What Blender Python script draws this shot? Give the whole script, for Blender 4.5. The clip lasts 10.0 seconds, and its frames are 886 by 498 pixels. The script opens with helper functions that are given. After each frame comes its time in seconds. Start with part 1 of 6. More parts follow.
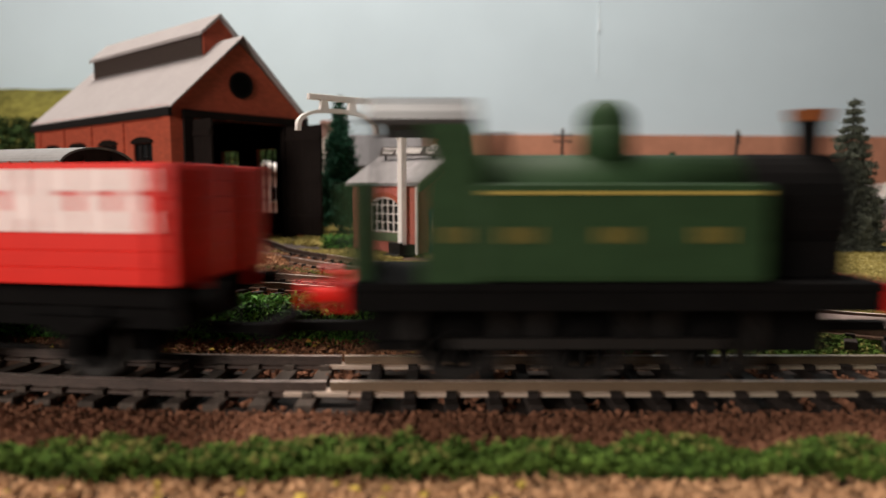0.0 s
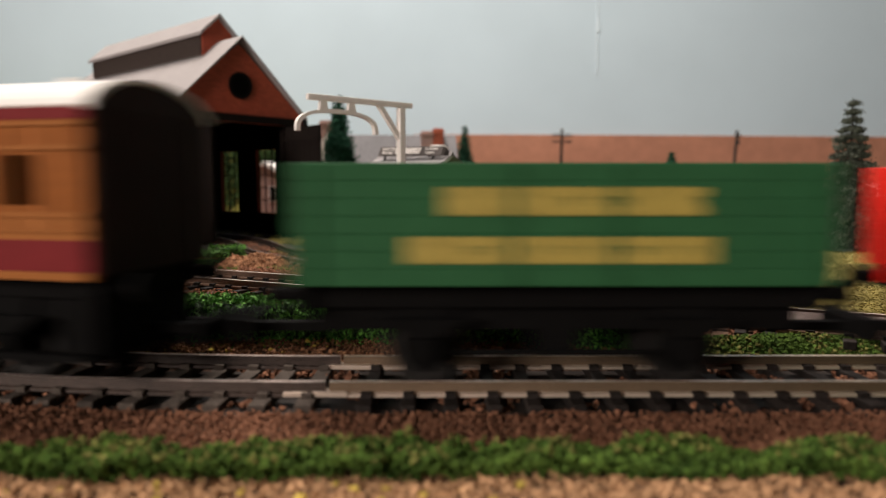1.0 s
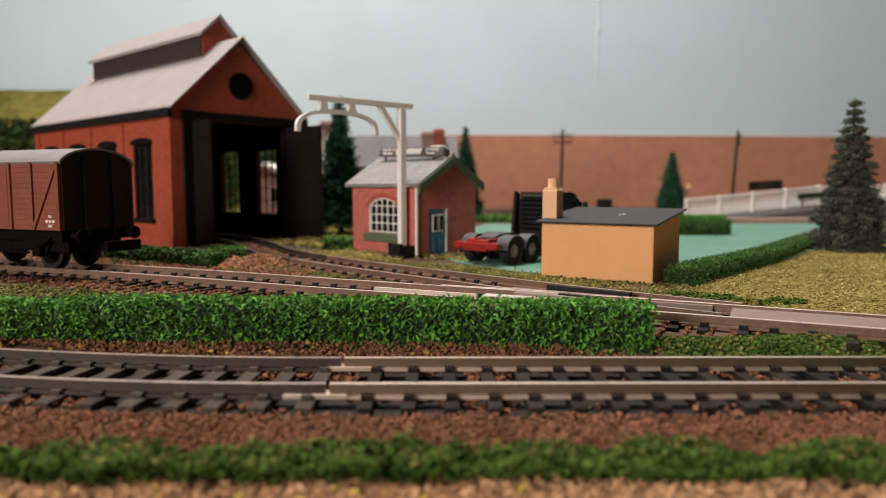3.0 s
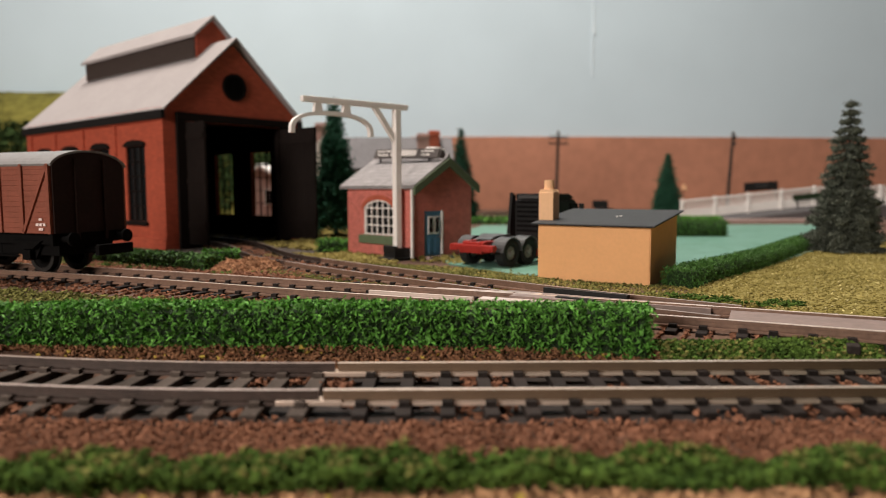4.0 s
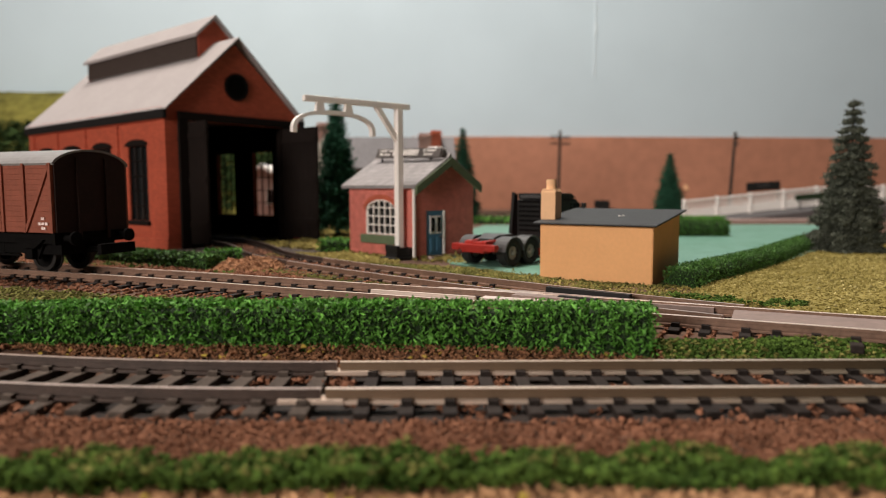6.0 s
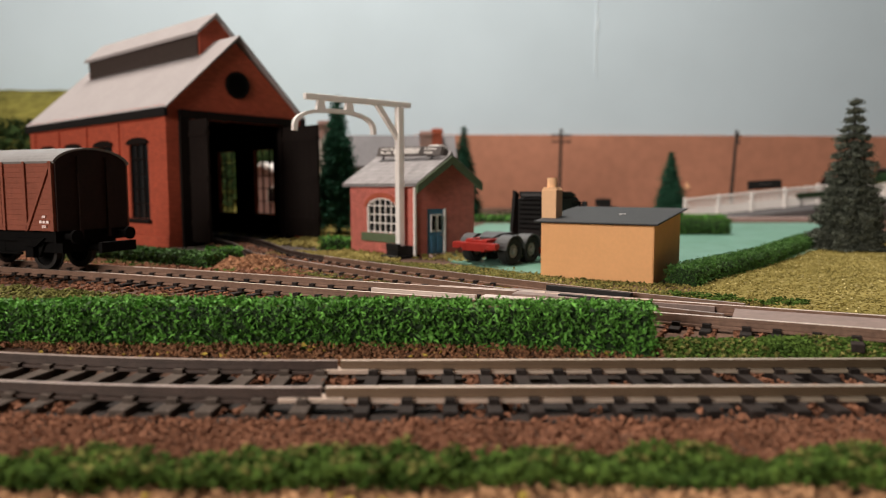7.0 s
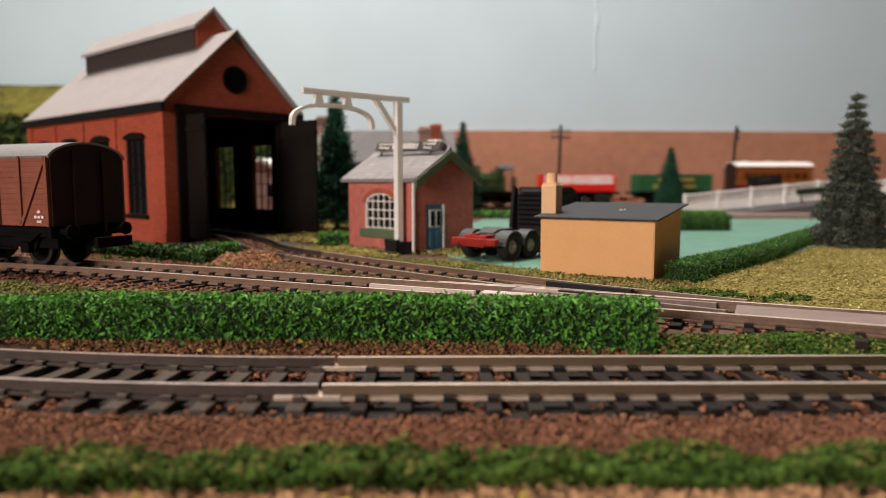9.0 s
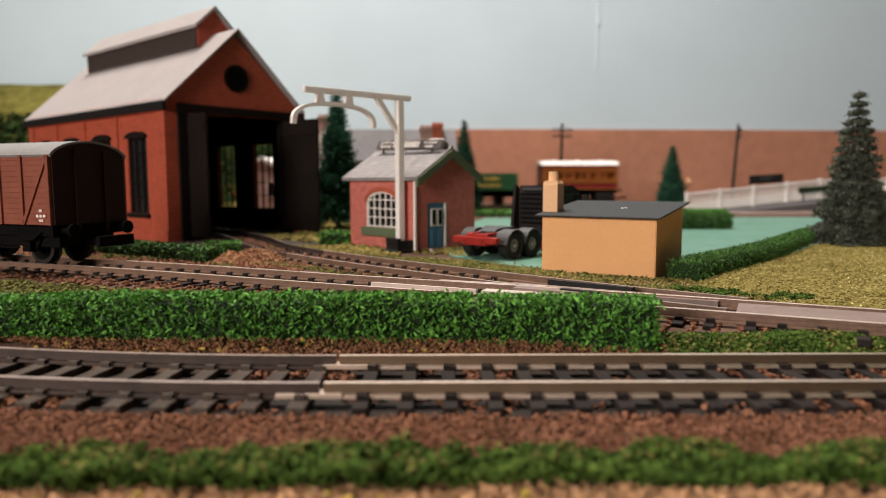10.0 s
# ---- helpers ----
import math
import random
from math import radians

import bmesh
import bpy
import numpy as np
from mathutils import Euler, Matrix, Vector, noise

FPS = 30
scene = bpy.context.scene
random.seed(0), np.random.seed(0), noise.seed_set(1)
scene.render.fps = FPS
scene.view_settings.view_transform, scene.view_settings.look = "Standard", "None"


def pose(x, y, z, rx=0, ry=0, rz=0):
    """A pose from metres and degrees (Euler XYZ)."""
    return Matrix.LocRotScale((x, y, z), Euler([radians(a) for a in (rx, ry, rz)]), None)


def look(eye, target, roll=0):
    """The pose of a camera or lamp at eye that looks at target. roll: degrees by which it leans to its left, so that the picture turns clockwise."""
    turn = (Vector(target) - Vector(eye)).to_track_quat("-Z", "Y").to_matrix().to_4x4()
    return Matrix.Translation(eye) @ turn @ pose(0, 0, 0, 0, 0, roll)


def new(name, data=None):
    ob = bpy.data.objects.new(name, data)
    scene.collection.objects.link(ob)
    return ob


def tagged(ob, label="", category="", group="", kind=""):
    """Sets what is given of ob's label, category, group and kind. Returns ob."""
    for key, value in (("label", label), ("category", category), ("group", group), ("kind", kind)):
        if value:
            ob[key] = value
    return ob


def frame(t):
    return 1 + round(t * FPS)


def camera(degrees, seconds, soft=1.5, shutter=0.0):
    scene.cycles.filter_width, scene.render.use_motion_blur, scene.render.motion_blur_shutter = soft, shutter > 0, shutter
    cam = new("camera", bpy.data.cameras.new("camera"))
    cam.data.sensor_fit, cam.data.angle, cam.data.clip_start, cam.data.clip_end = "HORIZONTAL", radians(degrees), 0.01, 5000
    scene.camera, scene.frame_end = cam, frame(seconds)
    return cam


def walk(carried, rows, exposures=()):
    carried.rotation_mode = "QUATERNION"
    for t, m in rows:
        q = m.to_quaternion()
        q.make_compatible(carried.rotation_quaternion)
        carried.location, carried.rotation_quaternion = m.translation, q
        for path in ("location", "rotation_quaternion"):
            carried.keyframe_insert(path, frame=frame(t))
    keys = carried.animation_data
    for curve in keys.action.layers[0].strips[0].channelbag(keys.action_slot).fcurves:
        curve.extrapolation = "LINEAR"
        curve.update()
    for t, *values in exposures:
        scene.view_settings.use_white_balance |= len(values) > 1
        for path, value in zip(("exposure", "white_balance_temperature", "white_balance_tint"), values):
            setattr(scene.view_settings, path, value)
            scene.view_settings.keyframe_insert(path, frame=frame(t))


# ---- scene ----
# A model railway yard at 1:76 on a baseboard, seen from a hand's height. Metres at the model's true size.
H_EYE = 0.0335                      # camera over the yard's ground
cam = camera(65.8, 10.0, 0.70, 0.8)
cam.data.dof.use_dof = True
cam.data.dof.focus_distance = 0.186
cam.data.dof.aperture_fstop = 16.8
PATH = [
    (0.0, pose(0.00000, 0.00000, 0.03350, 84.660, 0.000, -0.127)),
    (0.5, pose(0.00000, 0.00000, 0.03350, 84.678, 0.000, -0.159)),
    (1.0, pose(0.00000, 0.00000, 0.03350, 84.676, 0.000, -0.188)),
    (1.5, pose(0.00000, 0.00000, 0.03350, 84.679, 0.000, -0.210)),
    (2.0, pose(0.00000, 0.00003, 0.03352, 84.672, 0.002, -0.087)),
    (2.5, pose(-0.00000, -0.00000, 0.03350, 84.673, 0.000, 0.000)),
    (4.0, pose(0.00005, 0.00290, 0.03358, 84.862, 0.152, -0.503)),
    (4.5, pose(0.00004, 0.00295, 0.03351, 84.861, 0.195, -0.397)),
    (5.0, pose(-0.00005, 0.00273, 0.03349, 84.964, 0.260, -0.414)),
    (5.5, pose(-0.00013, 0.00302, 0.03325, 84.917, 0.171, -0.427)),
    (7.0, pose(0.00005, 0.00318, 0.03340, 84.716, 0.110, -0.269)),
    (7.5, pose(0.00004, 0.00330, 0.03321, 84.556, 0.101, -0.269)),
    (8.0, pose(0.00014, 0.00354, 0.03304, 84.524, 0.121, -0.278)),
    (8.5, pose(-0.00010, 0.00373, 0.03299, 84.447, 0.103, -0.343)),
    (9.0, pose(0.00011, 0.00517, 0.03303, 84.393, 0.069, -0.349)),
    (9.5, pose(0.00012, 0.00492, 0.03285, 84.332, 0.102, -0.246)),
    (10.0, pose(0.00012, 0.00520, 0.03289, 84.302, 0.124, -0.228)),
]
walk(cam, PATH, [(0.0, 0.0), (7.5, 0.0), (9.0, 0.05), (10.0, 0.09)])

# ---- world and lamps ----
world = bpy.data.worlds.new("room_air")
scene.world = world
world.use_nodes = True
world.node_tree.nodes["Background"].inputs[0].default_value = (0.75, 0.85, 1.0, 1)
world.node_tree.nodes["Background"].inputs[1].default_value = 0.01


def area_lamp(name, eye, target, size, power, colour):
    data = bpy.data.lights.new(name, "AREA")
    data.shape, data.size, data.size_y = "RECTANGLE", size[0], size[1]
    data.energy, data.color = power, colour
    ob = new(name, data)
    ob.matrix_world = look(eye, target)
    return ob


area_lamp("room_lamp", (-0.20, 0.50, 1.15), (-0.06, 0.46, 0.0), (0.40, 0.40), 23.0, (1.0, 0.89, 0.795))
# unseen fill lamp added at the front left; no window stands there
area_lamp("front_fill_light", (-0.66, -0.58, 0.30), (-0.06, 0.27, 0.03), (0.45, 0.30), 9.2, (1.0, 0.89, 0.80))

# ---- materials ----


def mat(name, colour, rough=0.6, vary=0.25, scale=400.0, bump=0.0, metal=0.0, fine=6.0, other=None, island=0.0, spec=0.4, obrand=0.0, dist=0.0003):
    """Principled surface: two scales of noise over the colour, relief by bump, island: spread between loose pieces."""
    m = bpy.data.materials.new(name)
    m.use_nodes = True
    nt = m.node_tree
    b = nt.nodes["Principled BSDF"]
    b.inputs["Roughness"].default_value = rough
    b.inputs["Metallic"].default_value = metal
    b.inputs["Specular IOR Level"].default_value = spec
    tc = nt.nodes.new("ShaderNodeTexCoord")
    n1 = nt.nodes.new("ShaderNodeTexNoise")
    n1.inputs["Scale"].default_value = scale
    n1.inputs["Detail"].default_value = 4
    n2 = nt.nodes.new("ShaderNodeTexNoise")
    n2.inputs["Scale"].default_value = scale * fine
    n2.inputs["Detail"].default_value = 3
    for n in (n1, n2):
        nt.links.new(tc.outputs["Object"], n.inputs["Vector"])
    add = nt.nodes.new("ShaderNodeMath")
    add.operation = "ADD"
    nt.links.new(n1.outputs["Fac"], add.inputs[0])
    nt.links.new(n2.outputs["Fac"], add.inputs[1])
    half = nt.nodes.new("ShaderNodeMath")
    half.operation = "MULTIPLY_ADD"
    half.inputs[1].default_value, half.inputs[2].default_value = 1.6, -1.1
    nt.links.new(add.outputs[0], half.inputs[0])
    ramp = nt.nodes.new("ShaderNodeValToRGB")
    c = np.array(colour[:3])
    o = np.array(other[:3]) if other else c * (1 + vary)
    ramp.color_ramp.elements[0].color = (*(c * (1 - vary)), 1)
    ramp.color_ramp.elements[1].color = (*np.minimum(o, 1), 1)
    nt.links.new(half.outputs[0], ramp.inputs[0])
    last = ramp.outputs["Color"]
    if island or obrand:
        hsv = nt.nodes.new("ShaderNodeHueSaturation")
        src = nt.nodes.new("ShaderNodeNewGeometry" if island else "ShaderNodeObjectInfo")
        mr = nt.nodes.new("ShaderNodeMapRange")
        k = island or obrand
        mr.inputs["To Min"].default_value, mr.inputs["To Max"].default_value = 1 - k, 1 + k
        nt.links.new(src.outputs["Random Per Island" if island else "Random"], mr.inputs["Value"])
        nt.links.new(mr.outputs[0], hsv.inputs["Value"])
        nt.links.new(last, hsv.inputs["Color"])
        last = hsv.outputs["Color"]
    nt.links.new(last, b.inputs["Base Color"])
    if bump:
        bp = nt.nodes.new("ShaderNodeBump")
        bp.inputs["Strength"].default_value, bp.inputs["Distance"].default_value = bump, dist
        nt.links.new(n2.outputs["Fac"], bp.inputs["Height"])
        nt.links.new(bp.outputs["Normal"], b.inputs["Normal"])
    return m


def course_mat(name, colour, mortar, width, height, rough=0.75, offset=0.5, size=0.06, bump=0.4, vary=0.2):
    """Courses of brick or slate, laid over walls that stand along the thing's own x or y axis."""
    m = mat(name, colour, rough, vary, 250)
    nt = m.node_tree
    b = nt.nodes["Principled BSDF"]
    src = b.inputs["Base Color"].links[0].from_socket
    tc = nt.nodes.new("ShaderNodeTexCoord")
    sep = nt.nodes.new("ShaderNodeSeparateXYZ")
    nt.links.new(tc.outputs["Object"], sep.inputs[0])
    add = nt.nodes.new("ShaderNodeMath")
    nt.links.new(sep.outputs["X"], add.inputs[0])
    nt.links.new(sep.outputs["Y"], add.inputs[1])
    com = nt.nodes.new("ShaderNodeCombineXYZ")
    nt.links.new(add.outputs[0], com.inputs["X"])
    nt.links.new(sep.outputs["Z"], com.inputs["Y"])
    br = nt.nodes.new("ShaderNodeTexBrick")
    br.offset = offset
    br.inputs["Scale"].default_value = 1.0
    br.inputs["Brick Width"].default_value, br.inputs["Row Height"].default_value = width, height
    br.inputs["Mortar Size"].default_value = height * size
    br.inputs["Color1"].default_value = (1.12, 1.1, 1.08, 1)
    br.inputs["Color2"].default_value = (0.82, 0.8, 0.8, 1)
    br.inputs["Mortar"].default_value = (*mortar, 1)
    nt.links.new(com.outputs[0], br.inputs["Vector"])
    mix = nt.nodes.new("ShaderNodeMix")
    mix.data_type, mix.blend_type = "RGBA", "MULTIPLY"
    mix.inputs["Factor"].default_value = 1
    nt.links.new(src, mix.inputs[6])
    nt.links.new(br.outputs["Color"], mix.inputs[7])
    nt.links.new(mix.outputs[2], b.inputs["Base Color"])
    bp = nt.nodes.new("ShaderNodeBump")
    bp.invert = True
    bp.inputs["Strength"].default_value, bp.inputs["Distance"].default_value = bump, 0.0002
    nt.links.new(br.outputs["Fac"], bp.inputs["Height"])
    nt.links.new(bp.outputs["Normal"], b.inputs["Normal"])
    return m


def falloff_mat(name, lit_tone, dim_tone, x0, x1, rough, metal):
    """Rail metal with light falloff painted into its colour: lit tone at x0, dimmer towards x1."""
    m = mat(name, (1, 1, 1), rough, 0.15, 80, 0.0, metal)
    nt = m.node_tree
    b = nt.nodes["Principled BSDF"]
    src = b.inputs["Base Color"].links[0].from_socket
    tc = nt.nodes.new("ShaderNodeTexCoord")
    sep = nt.nodes.new("ShaderNodeSeparateXYZ")
    nt.links.new(tc.outputs["Object"], sep.inputs[0])
    mr = nt.nodes.new("ShaderNodeMapRange")
    mr.inputs["From Min"].default_value, mr.inputs["From Max"].default_value = x0, x1
    nt.links.new(sep.outputs["X"], mr.inputs["Value"])
    tone = nt.nodes.new("ShaderNodeMix")
    tone.data_type = "RGBA"
    tone.inputs[6].default_value, tone.inputs[7].default_value = (*lit_tone, 1), (*dim_tone, 1)
    nt.links.new(mr.outputs[0], tone.inputs[0])
    mix = nt.nodes.new("ShaderNodeMix")
    mix.data_type, mix.blend_type = "RGBA", "MULTIPLY"
    mix.inputs[0].default_value = 1
    nt.links.new(tone.outputs[2], mix.inputs[6])
    nt.links.new(src, mix.inputs[7])
    nt.links.new(mix.outputs[2], b.inputs["Base Color"])
    return m


def glass_mat(name, colour):
    m = bpy.data.materials.new(name)
    m.use_nodes = True
    b = m.node_tree.nodes["Principled BSDF"]
    b.inputs["Base Color"].default_value = (*colour, 1)
    b.inputs["Roughness"].default_value = 0.05
    b.inputs["Transmission Weight"].default_value = 1.0
    b.inputs["IOR"].default_value = 1.1
    return m


M_SHED = course_mat("shed_brick_paint", (0.42, 0.082, 0.042), (0.8, 0.75, 0.72), 0.0032, 0.0011, 0.7, size=0.12, bump=0.25, vary=0.12)
M_SHED_TRIM = mat("dark_brown_plastic", (0.0095, 0.0062, 0.0052), 0.75, 0.25, 300, 0.1, spec=0.12)
M_ROOF = mat("pale_grey_slate_plastic", (0.325, 0.300, 0.300), 0.7, 0.07, 60, 0.05, spec=0.2)
M_FASCIA = mat("charcoal_fascia", (0.014, 0.013, 0.013), 0.7, 0.2, 300, spec=0.1)
M_LOUVRE = mat("dark_louvre_plastic", (0.06, 0.045, 0.04), 0.55, 0.2, 400)
M_WEIGH = course_mat("weigh_house_brick", (0.49, 0.135, 0.105), (1.35, 1.6, 1.7), 0.0030, 0.00105, 0.8, size=0.16, bump=0.3, vary=0.2)
M_SLATE = course_mat("grey_slate_card", (0.255, 0.243, 0.248), (0.72, 0.72, 0.72), 0.0028, 0.0017, 0.7, size=0.1, bump=0.4, vary=0.15)
M_GREEN_TRIM = mat("sage_green_trim", (0.10, 0.135, 0.075), 0.6, 0.15, 300)
M_WHITE = mat("white_plastic", (0.86, 0.82, 0.79), 0.45, 0.05, 150, 0.05)
M_BLUE = mat("blue_door_paint", (0.075, 0.20, 0.32), 0.5, 0.12, 300)
M_DARKGLASS = mat("dark_pane", (0.012, 0.013, 0.014), 0.12, 0.2, 100, spec=0.35)
M_GLASS = glass_mat("brown_tinted_pane", (0.66, 0.50, 0.40))
M_BLACK = mat("black_plastic", (0.012, 0.0115, 0.0115), 0.55, 0.3, 300, 0.05, spec=0.25)
M_SOOT_UNLIT = mat("sooty_and_unlit_black", (0.0045, 0.0042, 0.0042), 0.85, 0.3, 300, 0.1, spec=0.06)
M_WHEEL = mat("dull_wheel_steel", (0.022, 0.020, 0.019), 0.5, 0.2, 200, 0, 0.5)
M_HUT = mat("ochre_card", (0.84, 0.45, 0.205), 0.75, 0.04, 120, 0.05, spec=0.2)
M_HUT_ROOF = mat("slate_grey_card", (0.028, 0.031, 0.034), 0.75, 0.15, 200, 0.15)
M_CHIMNEY = mat("pale_ochre_card", (0.86, 0.53, 0.30), 0.75, 0.04, 120, 0.04)
M_RAIL = mat("nickel_rail_top", (0.74, 0.62, 0.54), 0.3, 0.15, 80, 0.0, 0.3)
M_RAIL_BRIGHT = mat("bright_sheen_rail", (0.84, 0.70, 0.62), 0.25, 0.1, 80, 0.0, 0.3)
M_RAILSIDE = mat("rusty_rail_side", (0.200, 0.120, 0.085), 0.5, 0.25, 150, 0.1, 0.2)
# front rails darken to the right in colour, standing in for light falloff
M_RAIL_FRONT = falloff_mat("falloff_rail_top", (0.74, 0.60, 0.51), (0.30, 0.26, 0.20), 0.005, 0.105, 0.32, 0.3)
M_RAILWEB = falloff_mat("falloff_rail_web", (0.20, 0.135, 0.088), (0.070, 0.053, 0.030), 0.005, 0.105, 0.45, 0.2)
M_RAILFOOT = falloff_mat("falloff_rail_foot", (0.64, 0.51, 0.42), (0.30, 0.27, 0.19), 0.005, 0.105, 0.4, 0.3)
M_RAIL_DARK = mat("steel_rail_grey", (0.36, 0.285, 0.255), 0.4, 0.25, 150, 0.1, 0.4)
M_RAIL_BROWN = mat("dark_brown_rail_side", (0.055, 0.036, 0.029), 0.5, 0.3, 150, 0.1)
M_SLEEPER = mat("black_brown_sleeper", (0.019, 0.014, 0.012), 0.75, 0.45, 300, 0.2, obrand=0.35, spec=0.2)
M_SLEEPER_DUSTY = mat("dusty_brown_sleeper", (0.070, 0.055, 0.046), 0.85, 0.4, 250, 0.25, obrand=0.35, spec=0.15)
M_INFILL = mat("worn_grey_infill", (0.23, 0.170, 0.150), 0.6, 0.2, 90, 0.15)
M_GOLD_DIM = mat("faded_gold_lettering", (0.20, 0.15, 0.035), 0.5, 0.15, 200)
M_DIRT = mat("brown_earth", (0.095, 0.048, 0.032), 0.95, 0.4, 90, 0.6, other=(0.15, 0.085, 0.055), dist=0.0008)
M_SEAM = mat("pale_sky_seam", (0.60, 0.69, 0.74), 0.8, 0.05, 20)
M_BALLAST = mat("red_brown_ballast", (0.200, 0.092, 0.055), 0.95, 0.3, 140, 0.3, island=0.28, spec=0.1)
M_SAND = mat("tan_scatter", (0.34, 0.195, 0.105), 0.95, 0.25, 500, 0.3, island=0.4, spec=0.1)
M_STRAW = mat("straw_scatter", (0.185, 0.152, 0.040), 0.95, 0.2, 60, 0.3, island=0.2, other=(0.285, 0.235, 0.080), spec=0.1)
M_PALE_STRAW = mat("pale_straw_specks", (0.42, 0.36, 0.16), 0.95, 0.2, 300, 0.2, island=0.4, spec=0.1)
M_YELLOW = mat("yellow_scatter", (0.45, 0.33, 0.07), 0.95, 0.25, 300, 0.2, island=0.35, spec=0.1)
M_TURF = mat("green_turf_scatter", (0.036, 0.076, 0.013), 0.95, 0.35, 120, 0.3, island=0.45, other=(0.080, 0.132, 0.024), spec=0.1)
M_TURF_LIGHT = mat("olive_green_scatter", (0.105, 0.112, 0.028), 0.95, 0.35, 120, 0.3, island=0.45, other=(0.185, 0.175, 0.055), spec=0.1)
M_HEDGE = mat("hedge_green", (0.054, 0.180, 0.021), 0.6, 0.4, 300, 0.2, island=0.7, other=(0.140, 0.365, 0.058), spec=0.2)
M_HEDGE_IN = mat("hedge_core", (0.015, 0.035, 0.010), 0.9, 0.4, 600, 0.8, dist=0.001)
M_HEDGE_DARK = mat("dark_hedge_green", (0.036, 0.115, 0.015), 0.7, 0.35, 300, 0.2, island=0.5, other=(0.075, 0.19, 0.03))
M_FIR = mat("fir_blue_green", (0.017, 0.066, 0.040), 0.85, 0.3, 300, 0.2, island=0.5, other=(0.030, 0.108, 0.062), spec=0.15)
M_FIR_GREY = mat("fir_grey_green", (0.046, 0.054, 0.041), 0.85, 0.3, 220, 0.2, island=0.35, other=(0.125, 0.138, 0.108), spec=0.1)
M_BARK = mat("bark_brown", (0.035, 0.025, 0.02), 0.9, 0.3, 400, 0.3)
M_TEAL = mat("teal_painted_board", (0.085, 0.225, 0.145), 0.5, 0.12, 22, 0.05, other=(0.15, 0.30, 0.245))
M_ASH = mat("dark_ash_ground", (0.05, 0.038, 0.032), 0.95, 0.35, 200, 0.5, dist=0.0006)
M_SKY = mat("painted_sky_grey", (0.51, 0.625, 0.700), 0.85, 0.04, 3, 0.0, fine=3, spec=0.15)
M_FIELD = mat("painted_terracotta_field", (0.42, 0.192, 0.122), 0.85, 0.14, 7, 0.0, fine=9)
M_HILL = mat("painted_hill_grass", (0.085, 0.080, 0.018), 0.95, 0.4, 16, 0.2, other=(0.18, 0.165, 0.040), spec=0.1)
M_BUSH = mat("dark_bush_green", (0.016, 0.034, 0.010), 0.9, 0.4, 300, 0.2, island=0.5, other=(0.035, 0.060, 0.018), spec=0.1)
M_ROOM = mat("unseen_bounce_wall", (0.20, 0.195, 0.19), 0.9, 0.04, 3)
M_HOUSE = mat("grey_house_card", (0.34, 0.32, 0.32), 0.8, 0.12, 60)
M_HOUSE_ROOF = mat("grey_house_slate", (0.17, 0.165, 0.175), 0.8, 0.15, 60)
M_CHIM_RED = mat("red_chimney_brick", (0.42, 0.10, 0.055), 0.8, 0.2, 200)
M_PINK = mat("dusty_pink_brick", (0.42, 0.26, 0.23), 0.85, 0.15, 200)
M_VAN = mat("bauxite_van_paint", (0.225, 0.070, 0.045), 0.6, 0.15, 120, 0.08, spec=0.2)
M_VAN_END = mat("shaded_van_end_brown", (0.025, 0.012, 0.010), 0.7, 0.2, 120, 0.08, spec=0.15)
M_VAN_ROOF = mat("van_roof_grey", (0.22, 0.215, 0.215), 0.55, 0.12, 100, 0.08)
M_WAGON_RED = mat("scarlet_wagon_paint", (0.70, 0.020, 0.012), 0.4, 0.06, 80, spec=0.2)
M_WAGON_GREEN = mat("green_wagon_paint", (0.027, 0.102, 0.042), 0.6, 0.10, 80, spec=0.1)
M_LOCO_GREEN = mat("dark_green_loco_paint", (0.024, 0.052, 0.022), 0.6, 0.12, 80, spec=0.1)
M_GOLD = mat("yellow_lettering", (0.42, 0.32, 0.075), 0.5, 0.08, 100)
M_LETTER = mat("white_lettering", (0.90, 0.74, 0.72), 0.5, 0.05, 100)
M_TEAK = mat("teak_coach_paint", (0.28, 0.088, 0.018), 0.6, 0.18, 120, spec=0.1)
M_TEAK_LIGHT = mat("light_teak_panel", (0.31, 0.110, 0.028), 0.6, 0.15, 120, spec=0.1)
M_MAROON = mat("maroon_coach_paint", (0.17, 0.016, 0.018), 0.6, 0.12, 100, spec=0.1)
M_COPPER = mat("copper_cap", (0.55, 0.20, 0.08), 0.3, 0.1, 100, 0, 0.9)
M_STEEL = mat("worn_steel", (0.35, 0.33, 0.31), 0.35, 0.15, 200, 0, 0.9)
M_SIGNBOARD = mat("dull_grey_signboard", (0.075, 0.064, 0.061), 0.7, 0.15, 200)
M_EARTH_TAN = mat("tan_earth_grit", (0.23, 0.115, 0.062), 0.95, 0.3, 400, 0.3, island=0.45, spec=0.1)
M_REDPAINT = mat("red_chassis_paint", (0.30, 0.022, 0.016), 0.5, 0.15, 200, spec=0.25)
M_GREYPLASTIC = mat("grey_mudguard_plastic", (0.055, 0.055, 0.057), 0.5, 0.15, 200)
M_TYRE = mat("rubber_tyre", (0.008, 0.008, 0.008), 0.75, 0.2, 300)
M_PLATFORM = mat("platform_asphalt", (0.085, 0.080, 0.082), 0.9, 0.15, 150, 0.2)
M_PLAT_EDGE = mat("platform_edge_pink", (0.42, 0.31, 0.28), 0.85, 0.12, 150)

# ---- mesh helpers ----


def mesh_of(name, bm, material):
    me = bpy.data.meshes.new(name)
    bm.normal_update()
    bm.to_mesh(me)
    bm.free()
    for m in material if isinstance(material, (list, tuple)) else (material,):
        me.materials.append(m)
    return me


def part(name, bm, material, parent=None, label=""):
    ob = new(name, mesh_of(name, bm, material))
    if parent:
        ob.parent = parent
    return tagged(ob, label)


